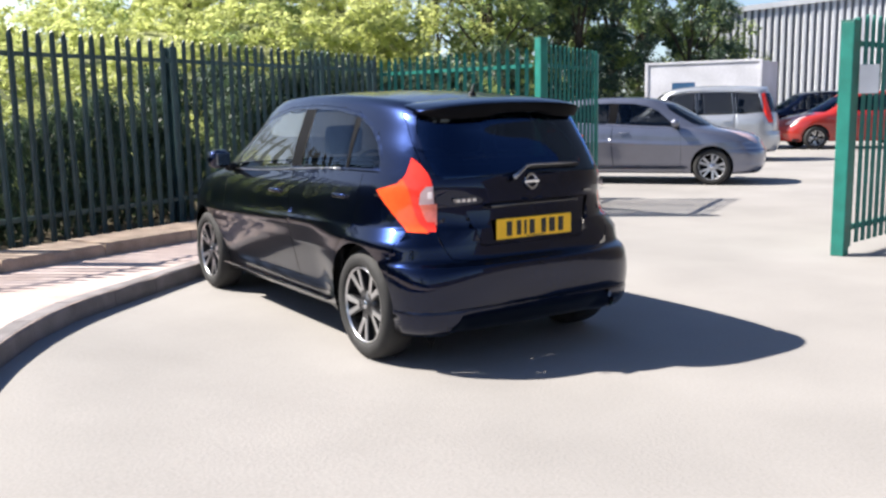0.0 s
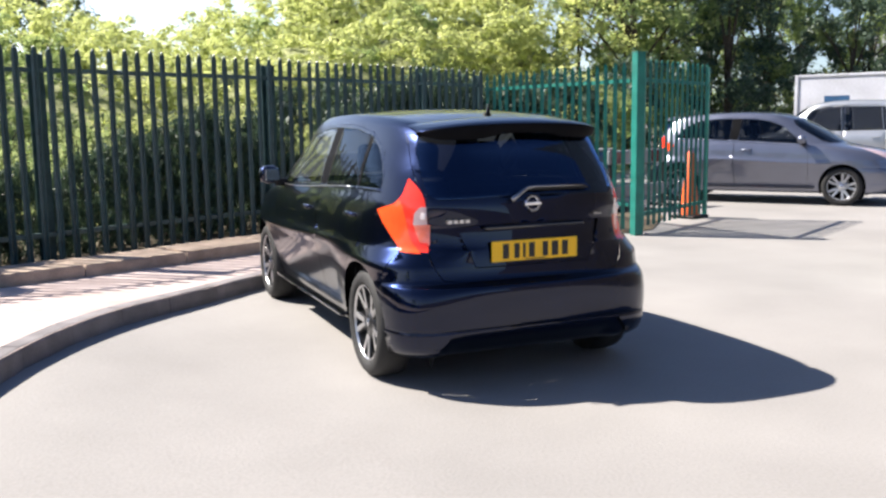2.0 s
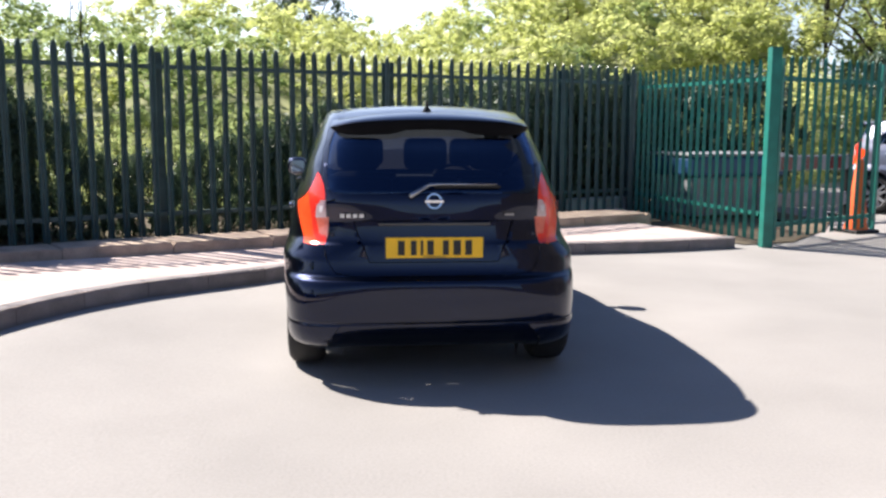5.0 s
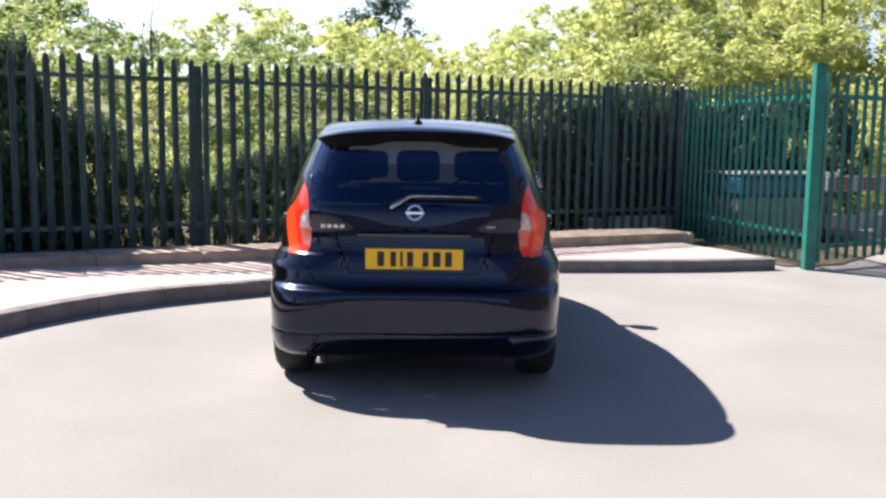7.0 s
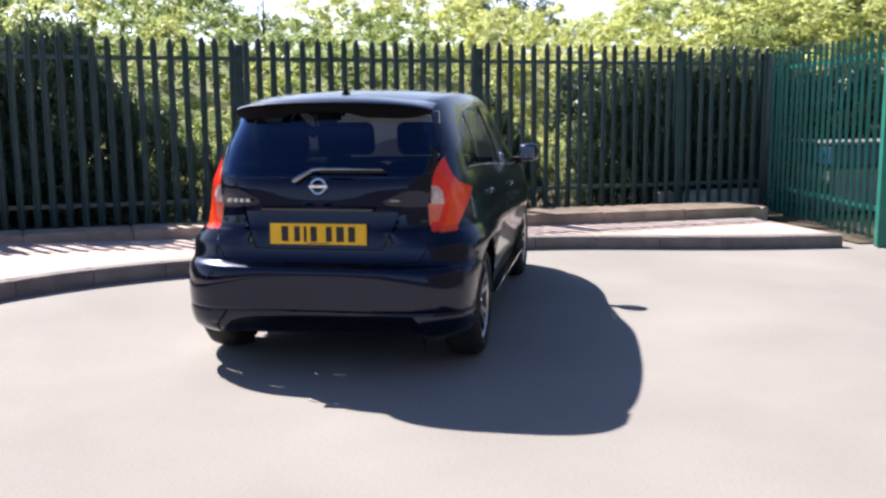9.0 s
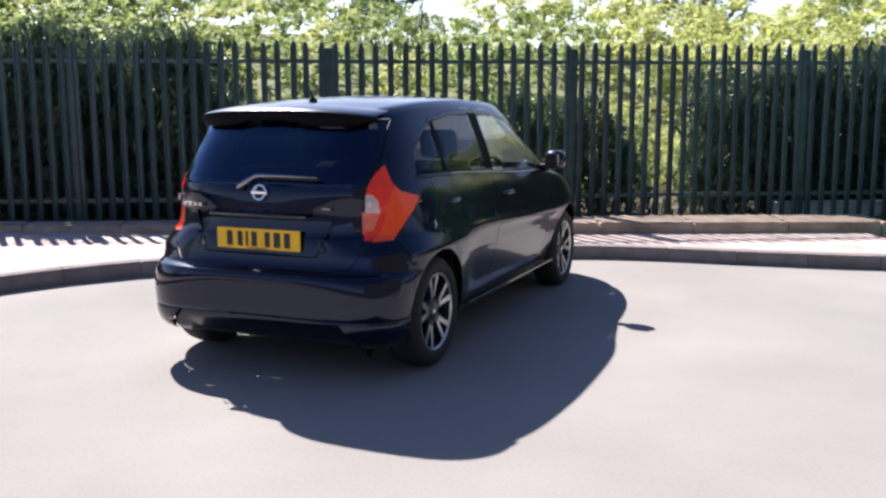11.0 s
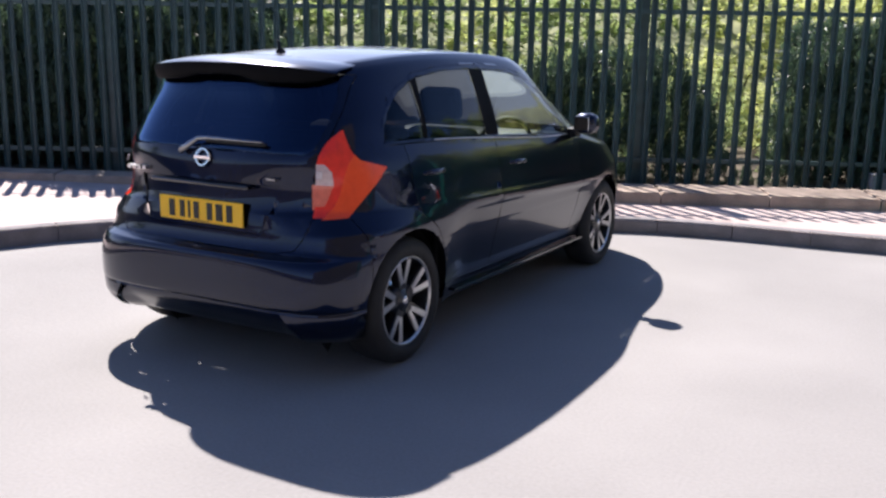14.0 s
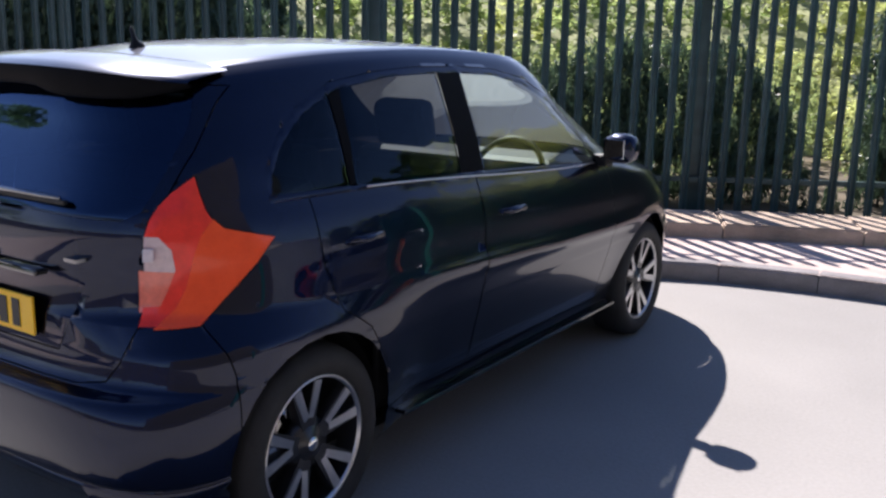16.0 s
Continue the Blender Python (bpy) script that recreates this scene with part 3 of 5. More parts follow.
def wheel(parent, x, y, r, side, face=ALLOY, spokes=5, rim=0.214, turn=0.0, steer=0.0, deep=ALLOY_DARK):
    """A wheel on its axle: tyre, rim barrel, split spokes, hub cap. side: +1 outward towards +x."""
    m = pose(x, y, r, 0, 90 * side, steer)
    hub = new("wheel")
    hub.parent = parent
    hub.matrix_local = m
    w = 0.10
    prof = [(rim, -w * 0.9), (rim + 0.02, -w), (r - 0.035, -w * 1.02), (r - 0.008, -w * 0.8), (r, -w * 0.45), (r, w * 0.45), (r - 0.008, w * 0.8),
            (r - 0.035, w * 1.02), (r - 0.06, w * 1.04), (rim + 0.012, w * 0.98), (rim + 0.002, w * 0.86)]
    part("tyre", lathe(bmesh.new(), prof, 48), RUBBER, hub, smooth=True)
    rp = [(rim + 0.003, w * 0.80), (rim + 0.004, w * 0.90), (rim - 0.004, w * 0.91), (rim - 0.008, w * 0.80), (rim - 0.018, w * 0.2), (rim - 0.02, -w * 0.8), (0.0, -w * 0.8)]
    part("barrel", lathe(bmesh.new(), rp[3:], 48), ALLOY_DARK, hub, smooth=True)
    part("rim", lathe(bmesh.new(), rp[:4], 48), face, hub, smooth=True)
    r1 = rim - 0.010
    for k in range(spokes):
        a = 2 * math.pi * k / spokes + turn
        bm = bmesh.new()
        bd = bmesh.new()
        for sg in (-1, 1):
            # a blade leaves the hub beside its twin and spreads towards the rim
            p0, p1 = (0.084, 0.009 * sg), (r1 * 0.965, r1 * 0.23 * sg)
            d = Vector((p1[0] - p0[0], p1[1] - p0[1])).normalized()
            nrm = Vector((-d.y, d.x))
            for tgt, wid, lo, hi in ((bm, 0.0140, 0.0665, 0.071), (bd, 0.0180, 0.030, 0.066)):
                if tgt is bd:
                    p0 = (0.05, 0.010 * sg)
                q = [Vector(p0) + nrm * wid * 0.85, Vector(p0) - nrm * wid * 0.85, Vector(p1) - nrm * wid * 1.1, Vector(p1) + nrm * wid * 1.1]
                base = len(tgt.verts)
                rot = Matrix.Rotation(a, 4, "Z")
                va = [tgt.verts.new(rot @ Vector((c.x, c.y, lo + (0.014 if i > 1 else 0)))) for i, c in enumerate(q)]
                vb = [tgt.verts.new(rot @ Vector((c.x, c.y, hi + (0.014 if i > 1 else 0)))) for i, c in enumerate(q)]
                for i in range(4):
                    j = (i + 1) % 4
                    tgt.faces.new((va[i], va[j], vb[j], vb[i]))
                tgt.faces.new(va[::-1])
                tgt.faces.new(vb)
        part("spoke", bd, deep, hub)
        part("spoke_face", bm, face, hub)
    part("hub_cap", lathe(bmesh.new(), [(0.085, 0.03), (0.080, 0.062), (0.034, 0.070), (0.028, 0.076), (0.0, 0.078)], 24), deep, hub, smooth=True)
    part("cap_emblem", lathe(bmesh.new(), [(0.022, 0.0772), (0.020, 0.080), (0.0, 0.080)], 20), CHROME, hub, smooth=True)
    part("brake_disc", lathe(bmesh.new(), [(0.13, -0.02), (0.13, -0.005), (0.0, -0.005)], 32), CHROME, hub, smooth=True)
    return hub


def seat(parent, x, y, z=0.42, width=0.46, name="seat"):
    th = new(name)
    th.parent = parent
    th.matrix_local = pose(x, y, z)
    part("cushion", boxed((-width / 2, -0.24, -0.12), (width / 2, 0.26, 0.06), 0.05), CABIN, th)
    part("backrest", boxed((-width / 2, -0.08, 0.0), (width / 2, 0.06, 0.60), 0.05, pose(0, -0.22, 0.04, 14)), CABIN, th)
    part("headrest", boxed((-0.13, -0.05, 0.64), (0.13, 0.05, 0.83), 0.04, pose(0, -0.22, 0.04, 12)), CABIN, th)
    return th


def hatchback_shape():
    low = [  # height, half width, rear, front, rear bend start, rear power, front bend start, front power
        (0.19, 0.765, -1.90, 1.95, -1.25, 5.0, 1.1, 2.9),
        (0.225, 0.800, -1.955, 2.00, -1.25, 5.4, 1.1, 2.9),
        (0.285, 0.813, -1.985, 2.04, -1.25, 5.6, 1.1, 2.9),
        (0.345, 0.820, -1.990, 2.06, -1.25, 5.6, 1.08, 2.9),
        (0.36, 0.822, -2.004, 2.06, -1.25, 5.6, 1.07, 2.9),
        (0.45, 0.829, -2.014, 2.07, -1.25, 5.3, 1.05, 2.9),
        (0.53, 0.8355, -2.014, 2.065, -1.25, 4.8, 1.05, 2.9),
        (0.572, 0.8385, -2.006, 2.055, -1.25, 4.3, 1.05, 2.8),
        (0.586, 0.840, -1.978, 2.045, -1.25, 4.2, 1.02, 2.8),
        (0.600, 0.841, -1.946, 2.04, -1.25, 4.3, 1.0, 2.7),
        (0.64, 0.843, -1.930, 2.02, -1.22, 4.4, 1.0, 2.7),
        (0.70, 0.847, -1.922, 1.99, -1.2, 4.2, 1.0, 2.6),
        (0.735, 0.8430, -1.917, 1.97, -1.2, 3.6, 1.0, 2.6),
        (0.82, 0.829, -1.910, 1.88, -1.15, 3.6, 0.95, 2.5),
        (0.885, 0.815, -1.904, 1.70, -1.1, 4.0, 0.90, 2.5),
        (0.935, 0.800, -1.897, 1.42, -1.05, 4.4, 0.78, 2.4),
        (0.98, 0.781, -1.882, 1.20, -1.0, 4.7, 0.55, 2.5)]
    up = [
        (0.10, 0.765, -1.864, 1.14, -1.0, 4.8, 0.48, 2.6),
        (0.35, 0.728, -1.826, 0.99, -1.0, 4.8, 0.32, 2.6),
        (0.60, 0.680, -1.793, 0.82, -1.0, 4.6, 0.17, 2.7),
        (0.80, 0.640, -1.775, 0.68, -1.0, 4.4, 0.06, 2.8),
        (0.93, 0.608, -1.755, 0.57, -1.0, 4.0, -0.05, 2.8),
        (1.0, 0.572, -1.735, 0.51, -1.0, 4.0, -0.1, 2.8)]
    edge = [(-1.9, 1.352), (-1.7, 1.390), (-1.4, 1.435), (-1.0, 1.470), (-0.5, 1.484), (-0.1, 1.474), (0.2, 1.448), (0.5, 1.385), (0.95, 1.37)]
    return Shape(low, 1.045, 0.985, 0.98, up, edge, lambda y: 0.020 * smoothstep(0.5, 0.0, y) * smoothstep(-1.75, -1.2, y) + 0.014, swage=[(-1.2, 0.735), (-0.7, 0.722), (-0.35, 0.708), (0.34, 0.680), (0.9, 0.665), (1.3, 0.66)], tuck=0.10)


def build_hatchback(m, paint, label, group="", face=ALLOY, side_glass=GLASS_CLEAR):
    """A five-door hatchback whose skin is cut into its panels, glass and lamps."""
    shape = hatchback_shape()
    car = empty("hatchback_car", m, label, "car", group)
    bm = half_body(shape)
    layer = bm.faces.layers.int.new("region")
    names = ["body_shell"]
    C = lambda view, poly, name, over=(): cut(bm, view, poly, name, layer, names, over)
    # wheel arches
    for k, y in enumerate(shape.axles):
        C(SIDE, arc(y, 0.315, shape.arch), "opening")
    # glass
    C(SIDE, [(0.57, 0.992), (0.50, 1.090), (0.30, 1.262), (0.08, 1.352), (-0.14, 1.392), (-0.385, 1.402), (-0.405, 1.044)], "front_window")
    C(SIDE, [(-0.565, 1.052), (-0.545, 1.404), (-0.82, 1.396), (-1.08, 1.362), (-1.13, 1.068)], "rear_window")
    C(SIDE, [(-1.165, 1.070), (-1.145, 1.342), (-1.27, 1.292), (-1.38, 1.215), (-1.45, 1.130), (-1.46, 1.074)], "quarter_window")
    C(SIDE, [(-0.409, 1.045), (-0.389, 1.402), (-0.541, 1.404), (-0.561, 1.052)], "door_pillar")
    C(SIDE, [(-1.134, 1.068), (-1.084, 1.361), (-1.141, 1.343), (-1.161, 1.070)], "rear_pillar")
    C(SIDE, [(0.61, 0.978), (0.525, 1.105), (0.315, 1.284), (0.09, 1.375), (-0.14, 1.414), (-0.39, 1.424), (-0.66, 1.424), (-0.90, 1.408), (-1.12, 1.378), (-1.29, 1.306), (-1.40, 1.226), (-1.47, 1.138), (-1.48, 1.056), (-1.13, 1.056), (-0.5, 1.040)], "window_frame")
    C(REAR, [(-0.01, 1.040), (0.52, 1.030), (0.56, 1.055), (0.572, 1.16), (0.560, 1.28), (0.535, 1.352), (0.30, 1.362), (-0.01, 1.367)], "rear_glass")
    C((Vector((1, 0, 0)), Vector((0, 1, 0.6)).normalized()), [(-0.01, 1.0), (0.60, 1.0), (0.655, 1.03), (0.575, 1.30), (0.50, 1.372), (-0.01, 1.385)], "windscreen")
    # lamps
    C(CORNER, [(-0.503, 1.140), (-0.488, 1.095), (-0.472, 1.055), (-0.452, 1.025), (-0.425, 1.002), (-0.385, 0.982), (-0.320, 0.960), (-0.345, 0.930), (-0.385, 0.880), (-0.430, 0.825), (-0.480, 0.765), (-0.56, 0.757),
               (-0.638, 0.757), (-0.627, 0.82), (-0.622, 0.88), (-0.624, 0.95), (-0.621, 0.99), (-0.610, 1.03), (-0.590, 1.065), (-0.558, 1.100)], "tail_lamp")
    C(CORNER, [(-0.622, 0.992), (-0.585, 0.990), (-0.553, 0.955), (-0.545, 0.900), (-0.566, 0.845), (-0.585, 0.806), (-0.629, 0.803)], "tail_lamp_clear", ("tail_lamp",))
    C(CORNER, [(-0.640, 0.900), (-0.530, 0.893), (-0.530, 0.79), (-0.640, 0.79)], "tail_lamp_lower", ("tail_lamp_clear",))
    C(CORNER, [(-0.452, 1.03), (-0.425, 1.004), (-0.30, 0.965), (-0.345, 0.90), (-0.480, 0.755), (-0.60, 0.750), (-0.545, 0.80), (-0.52, 0.85), (-0.50, 0.93), (-0.48, 0.99)], "tail_lamp_outer", ("tail_lamp",))
    C((Vector((0.8, -0.6, 0)), Vector((0.6, 0.8, 0)).normalized()), [(-0.86, 0.72), (-0.74, 0.70), (-0.45, 0.88), (-0.36, 0.97), (-0.60, 0.92), (-0.80, 0.82)], "headlamp")
    # panels
    C(REAR, [(-0.01, 0.597), (0.44, 0.597), (0.53, 0.612), (0.568, 0.67), (0.59, 0.76), (0.595, 1.0), (0.597, 1.06), (0.598, 1.2), (0.565, 1.375), (-0.01, 1.385)], "tailgate")
    C(REAR, [(-0.01, 0.668), (0.345, 0.668), (0.40, 0.80), (0.43, 0.885), (-0.01, 0.893)], "plate_recess", ("tailgate",))
    C(SIDE, [(-1.70, 0.1), (-1.70, 0.62), (-1.735, 0.762), (-2.2, 0.762), (-2.2, 0.1)], "rear_bumper")
    C(REAR, [(-0.01, 0.1), (0.70, 0.1), (0.70, 0.755), (0.59, 0.755), (0.568, 0.67), (0.53, 0.612), (0.44, 0.597), (-0.01, 0.597)], "rear_bumper")
    C(REAR, [(-0.01, 0.1), (0.58, 0.1), (0.57, 0.25), (0.50, 0.338), (-0.01, 0.345)], "diffuser", ("rear_bumper",))
    C(SIDE, [(0.685, 0.315), (-0.455, 0.315), (-0.48, 0.7), (-0.472, 1.040), (0.605, 0.978), (0.66, 0.95), (0.70, 0.80), (0.70, 0.5)], "front_door")
    C(SIDE, [(-0.462, 0.315), (-1.03, 0.315), (-1.07, 0.50), (-1.17, 0.64), (-1.29, 0.72), (-1.335, 0.86), (-1.34, 1.056), (-1.13, 1.056), (-0.478, 1.040), (-0.487, 0.7)], "rear_door")
    groups = {}
    for f in bm.faces:
        groups.setdefault(names[f[layer]], []).append(f)
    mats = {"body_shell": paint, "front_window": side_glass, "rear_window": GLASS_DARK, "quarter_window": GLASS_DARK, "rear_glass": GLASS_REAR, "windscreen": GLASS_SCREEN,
            "tail_lamp": LAMP_RED, "tail_lamp_clear": LAMP_CLEAR, "tail_lamp_lower": LAMP_PINK, "tail_lamp_outer": LAMP_ORANGE, "plate_recess": paint, "window_frame": paint, "door_pillar": TRIM_BLACK, "rear_pillar": TRIM_BLACK, "headlamp": LAMP_CLEAR, "tailgate": paint, "rear_bumper": paint, "diffuser": paint, "front_door": paint, "rear_door": paint}
    whole = {"plate_recess", "body_shell", "rear_glass", "windscreen", "tailgate", "rear_bumper", "diffuser"}
    labels = {"tail_lamp": "orange-red tail lamp", "rear_glass": "dark tinted rear glass", "quarter_window": "dark tinted glass", "rear_window": "dark tinted glass", "diffuser": "hollowed dark lower valance"}
    done = {}
    order = {"window_frame": -2, "tail_lamp": -2, "front_door": -2, "rear_door": -2}
    for nm, fs in sorted(groups.items(), key=lambda g: order.get(g[0], 0)):
        if nm == "opening":
            continue
        glassy = "window" in nm or "glass" in nm or nm == "windscreen"
        p = panel(bm, fs, -0.004 if glassy else 0.0001 if "lamp" in nm else 0.0022, 0.003 if glassy else 0.0)
        if nm == "plate_recess":
            for v in p.verts:
                v.co.y += 0.012 * smoothstep(0.66, 0.88, v.co.z)
        if nm == "rear_bumper":
            # the skirt below steps out from the bumper
            p.normal_update()
            out = [(v, v.normal.copy()) for v in p.verts]
            for v, nrm in out:
                v.co += Vector((nrm.x, nrm.y, 0)) * 0.010 * smoothstep(0.356, 0.336, v.co.z) * smoothstep(-1.55, -1.72, v.co.y)
        if nm == "diffuser":
            # the middle of the lower edge is hollowed out
            for v in p.verts:
                v.co.y += 0.014 + 0.05 * smoothstep(0.335, 0.22, v.co.z) * smoothstep(0.56, 0.46, v.co.x)
        if nm in whole:
            done[nm] = part(nm, mirrored(p, True), mats[nm], car, labels.get(nm, ""), smooth=True)
        else:
            q = mirrored(p, False)
            parent_a = parent_b = car
            if nm in ("tail_lamp_clear", "tail_lamp_outer", "tail_lamp_lower"):
                parent_a, parent_b = done["tail_lamp"]
            if nm in ("front_window", "rear_window", "quarter_window"):
                parent_a, parent_b = done["window_frame"]
            nn = {"tail_lamp_clear": "clear_lens", "tail_lamp_outer": "outer_lens", "tail_lamp_lower": "lower_lens"}.get(nm, nm)
            a = part(nn, p, mats[nm], parent_a, labels.get(nm, ""), smooth=True)
            b = part(nn, q, mats[nm], parent_b, labels.get(nm, ""), smooth=True)
            done[nm] = (a, b)
    bm.free()
    # underside and wheel wells close the body
    b2 = bmesh.new()
    prism(b2, [(-0.60, -1.70), (0.60, -1.70), (0.72, -1.55), (0.72, 1.6), (0.55, 1.9), (-0.55, 1.9), (-0.72, 1.6), (-0.72, -1.55)], 0.215, 0.245)
    part("underbody", b2, PLASTIC, car)
    for s in (-1, 1):
        for k, y in enumerate(shape.axles):
            b2 = bmesh.new()
            lathe(b2, [(0.352, 0.25), (0.352, 0.0), (0.0, 0.0)], 32, pose(0.50 * s, y, 0.315, 0, 90 * s, 0))
            for f in [f for f in b2.faces if f.calc_center_median().z < 0.2]:
                b2.faces.remove(f)
            part("wheel_arch_liner", b2, PLASTIC, car, smooth=True)
            wheel(car, 0.705 * s, y, shape.radius, s, face, deep=ALLOY_DARK if face is ALLOY else face, turn=(0.35 if k else -0.49) * s)
        # sill trim and window line
        part("sill_trim", boxed((0.790 * s - 0.030, -0.96, 0.268), (0.790 * s + 0.030, 0.80, 0.283), 0.004), GLOSS_BLACK, car)
        # bright line under the side glass
        b2 = bmesh.new()
        pts = []
        for i in range(13):
            y = 0.55 - 1.66 * i / 12
            z = 0.990 + 0.078 * smoothstep(0.5, -1.3, y)
            pts.append(((0.787 - 0.16 * (z - 0.985)) * (1 - 0.010 * (y / 1.4) ** 2) * s, y, z))
        tube(b2, pts, 0.0035, 6)
        part("waist_trim", b2, ALLOY, car, "thin bright strip", smooth=True)
    # cabin
    part("floor", boxed((-0.70, -1.75, 0.26), (0.70, 1.0, 0.30), 0.01), CABIN, car)
    for x in (-0.36, 0.36):
        seat(car, x, 0.02, 0.44, name="front_seat")
    for x in (-0.40, 0.0, 0.40):
        seat(car, x, -0.85, 0.46, 0.42, name="rear_seat")
    part("dashboard", boxed((-0.70, 0.62, 0.62), (0.70, 1.05, 0.965), 0.06), DASH, car)
    b2 = bmesh.new()
    tube(b2, [(0.19 * math.cos(2 * math.pi * i / 24), 0.19 * math.sin(2 * math.pi * i / 24), 0) for i in range(25)], 0.015, 8)
    box(b2, (-0.17, -0.02, -0.01), (0.17, 0.02, 0.01), 0.006)
    st = part("steering_wheel", b2, PLASTIC, car, smooth=True)
    st.matrix_local = pose(0.36, 0.48, 0.90, 62, 0, 0)
    part("parcel_shelf", boxed((-0.56, -1.72, 0.93), (0.56, -1.12, 0.95), 0.008), CABIN, car)
    for s in (-1, 1):
        part("door_lining", boxed((0.715 * s - 0.012, -1.0, 0.3), (0.715 * s + 0.012, 0.6, 0.945), 0.01), CABIN, car)
    # mirrors and handles
    for s in (-1, 1):
        b2 = boxed((-0.078, -0.055, -0.064), (0.078, 0.085, 0.070), 0.052)
        mi = part("door_mirror", b2, paint, car, smooth=True)
        mi.matrix_local = pose(0.885 * s, 0.60, 1.055, 0, 0, -8 * s)
        b2 = boxed((-0.054, -0.058, -0.042), (0.054, -0.053, 0.048), 0.003)
        part("mirror_glass", b2, MIRROR, mi)
        part("mirror_foot", boxed((min(-0.13 * s, -0.05 * s), -0.03, -0.085), (max(-0.13 * s, -0.05 * s), 0.04, -0.03), 0.012), PLASTIC, mi)
        for y, z, w in ((-0.27, 0.885, 0.823), (-1.15, 0.910, 0.793)):
            b2 = bmesh.new()
            tube(b2, [((w - 0.012) * s, y - 0.095, z), ((w + 0.012) * s, y - 0.07, z + 0.003), ((w + 0.016) * s, y, z + 0.005), ((w + 0.012) * s, y + 0.07, z + 0.003), ((w - 0.012) * s, y + 0.095, z)], [0.010, 0.013, 0.014, 0.013, 0.010], 8)
            part("door_handle", b2, paint, car, smooth=True)
    # roof spoiler, aerial, wiper
    b2, b3 = bmesh.new(), bmesh.new()
    n = 36
    roof, rim = [], []
    for i in range(n + 1):
        q = math.sin(math.pi * (i / n - 0.5))
        x = 0.55 * q
        q = abs(q)
        back = -1.615 - 0.205 * (1 - q ** 3.4) ** 0.62
        z = 1.436 - 0.026 * q ** 2.2 - 0.016 * q ** 6
        front = -1.47
        zt = curve(shape.edge, front) + shape.crown(front) * (1 - (x / 0.56) ** 2) + 0.003
        z0 = z - 0.006
        roof.append([b2.verts.new((x, front + (back - front) * t, zt + (z0 - zt) * t - 0.012 * q ** 5 * (1 - t) + 0.020 * (1 - q * q) * math.sin(math.pi * t))) for t in (0, 0.12, 0.25, 0.4, 0.55, 0.7, 0.85, 0.95)]
                    + [b2.verts.new((x * 1.002, back - 0.002, z0 - 0.006))])
        notch = 0.022 * smoothstep(0.24, 0.12, abs(x))
        drop = (0.082 - notch) * (1 - 0.80 * q ** 8)
        rim.append([b3.verts.new((x * 1.002, back - 0.002, z0 - 0.006)), b3.verts.new((x * 1.003, back - 0.004, z0 - 0.012)), b3.verts.new((x, back + 0.006, z0 - drop + 0.008)), b3.verts.new((x, back + 0.014, z0 - drop)),
                    b3.verts.new((x * 0.98, back + 0.12, z0 - drop + 0.012))])
    for b, rows in ((b2, roof), (b3, rim)):
        for a, c in zip(rows, rows[1:]):
            for k in range(len(a) - 1):
                b.faces.new((a[k], a[k + 1], c[k + 1], c[k]))
        bmesh.ops.recalc_face_normals(b, faces=b.faces)
    if sum(f.normal.z for f in b2.faces) < 0:
        bmesh.ops.reverse_faces(b2, faces=b2.faces)
    if sum(f.normal.y for f in b3.faces) > 0:
        bmesh.ops.reverse_faces(b3, faces=b3.faces)
    sp = part("roof_spoiler", b2, paint, car, smooth=True)
    part("spoiler_edge", b3, TRIM_BLACK, sp, "black trailing edge", smooth=True)
    b2 = bmesh.new()
    lathe(b2, [(0.028, 0), (0.024, 0.018), (0.009, 0.035), (0.006, 0.075), (0.0, 0.077)], 12, pose(0, -1.34, 1.462, 18))
    part("aerial", b2, PLASTIC, car, smooth=True)
    b2 = bmesh.new()
    tube(b2, [(-0.13, -1.918, 1.015), (-0.09, -1.910, 1.045), (-0.03, -1.900, 1.078), (0.02, -1.897, 1.083), (0.14, -1.895, 1.082), (0.34, -1.884, 1.078)], [0.016, 0.014, 0.012, 0.010, 0.008, 0.006], 8)
    part("rear_wiper", b2, SATIN, car, "black rear wiper arm lying level", smooth=True)
    part("wiper_blade", boxed((0.0, -1.888, 1.060), (0.36, -1.874, 1.074), 0.003), PLASTIC, car)
    for s, lamp in zip((1, -1), done["tail_lamp"]):
        m = pose(0.6010 * s, -1.8150, 0.945, -12, 0, 40 * s)
        part("reflector", boxed((-0.014, -0.003, -0.018), (0.014, 0.003, 0.018), 0.003, m), REFLECTOR, lamp, "pale square reflector")
        b2 = boxed((-0.055, -0.006, -0.016), (0.055, 0.006, 0.016), 0.005, pose(0.655 * s, -1.945, 0.430, 0, 0, 27 * s))
        part("bumper_reflector", b2, LAMP_DARK, car, "dark red reflector")
    # tailgate furniture
    b2 = bmesh.new()
    lathe(b2, [(0.030, 0.0), (0.034, 0.008), (0.042, 0.008), (0.046, 0.0)], 32, pose(0, -1.906, 0.993, 80, 0, 0))
    box(b2, (-0.050, -1.916, 0.985), (0.050, -1.880, 1.001), 0.003)
    part("round_badge", b2, CHROME, car, "round chrome badge with a crossbar", smooth=False)
    part("handle_strip", boxed((-0.30, -1.948, 0.868), (0.30, -1.905, 0.886), 0.007), GLOSS_BLACK, car)
    pl = part("number_plate", boxed((-0.26, -1.938, 0.692), (0.26, -1.929, 0.803), 0.003), PLATE, car, "yellow plate with black bars")
    bars = [(-0.178, 0.036), (-0.112, 0.030), (-0.068, 0.014), (-0.022, 0.034), (0.060, 0.032), (0.120, 0.040), (0.182, 0.036)]
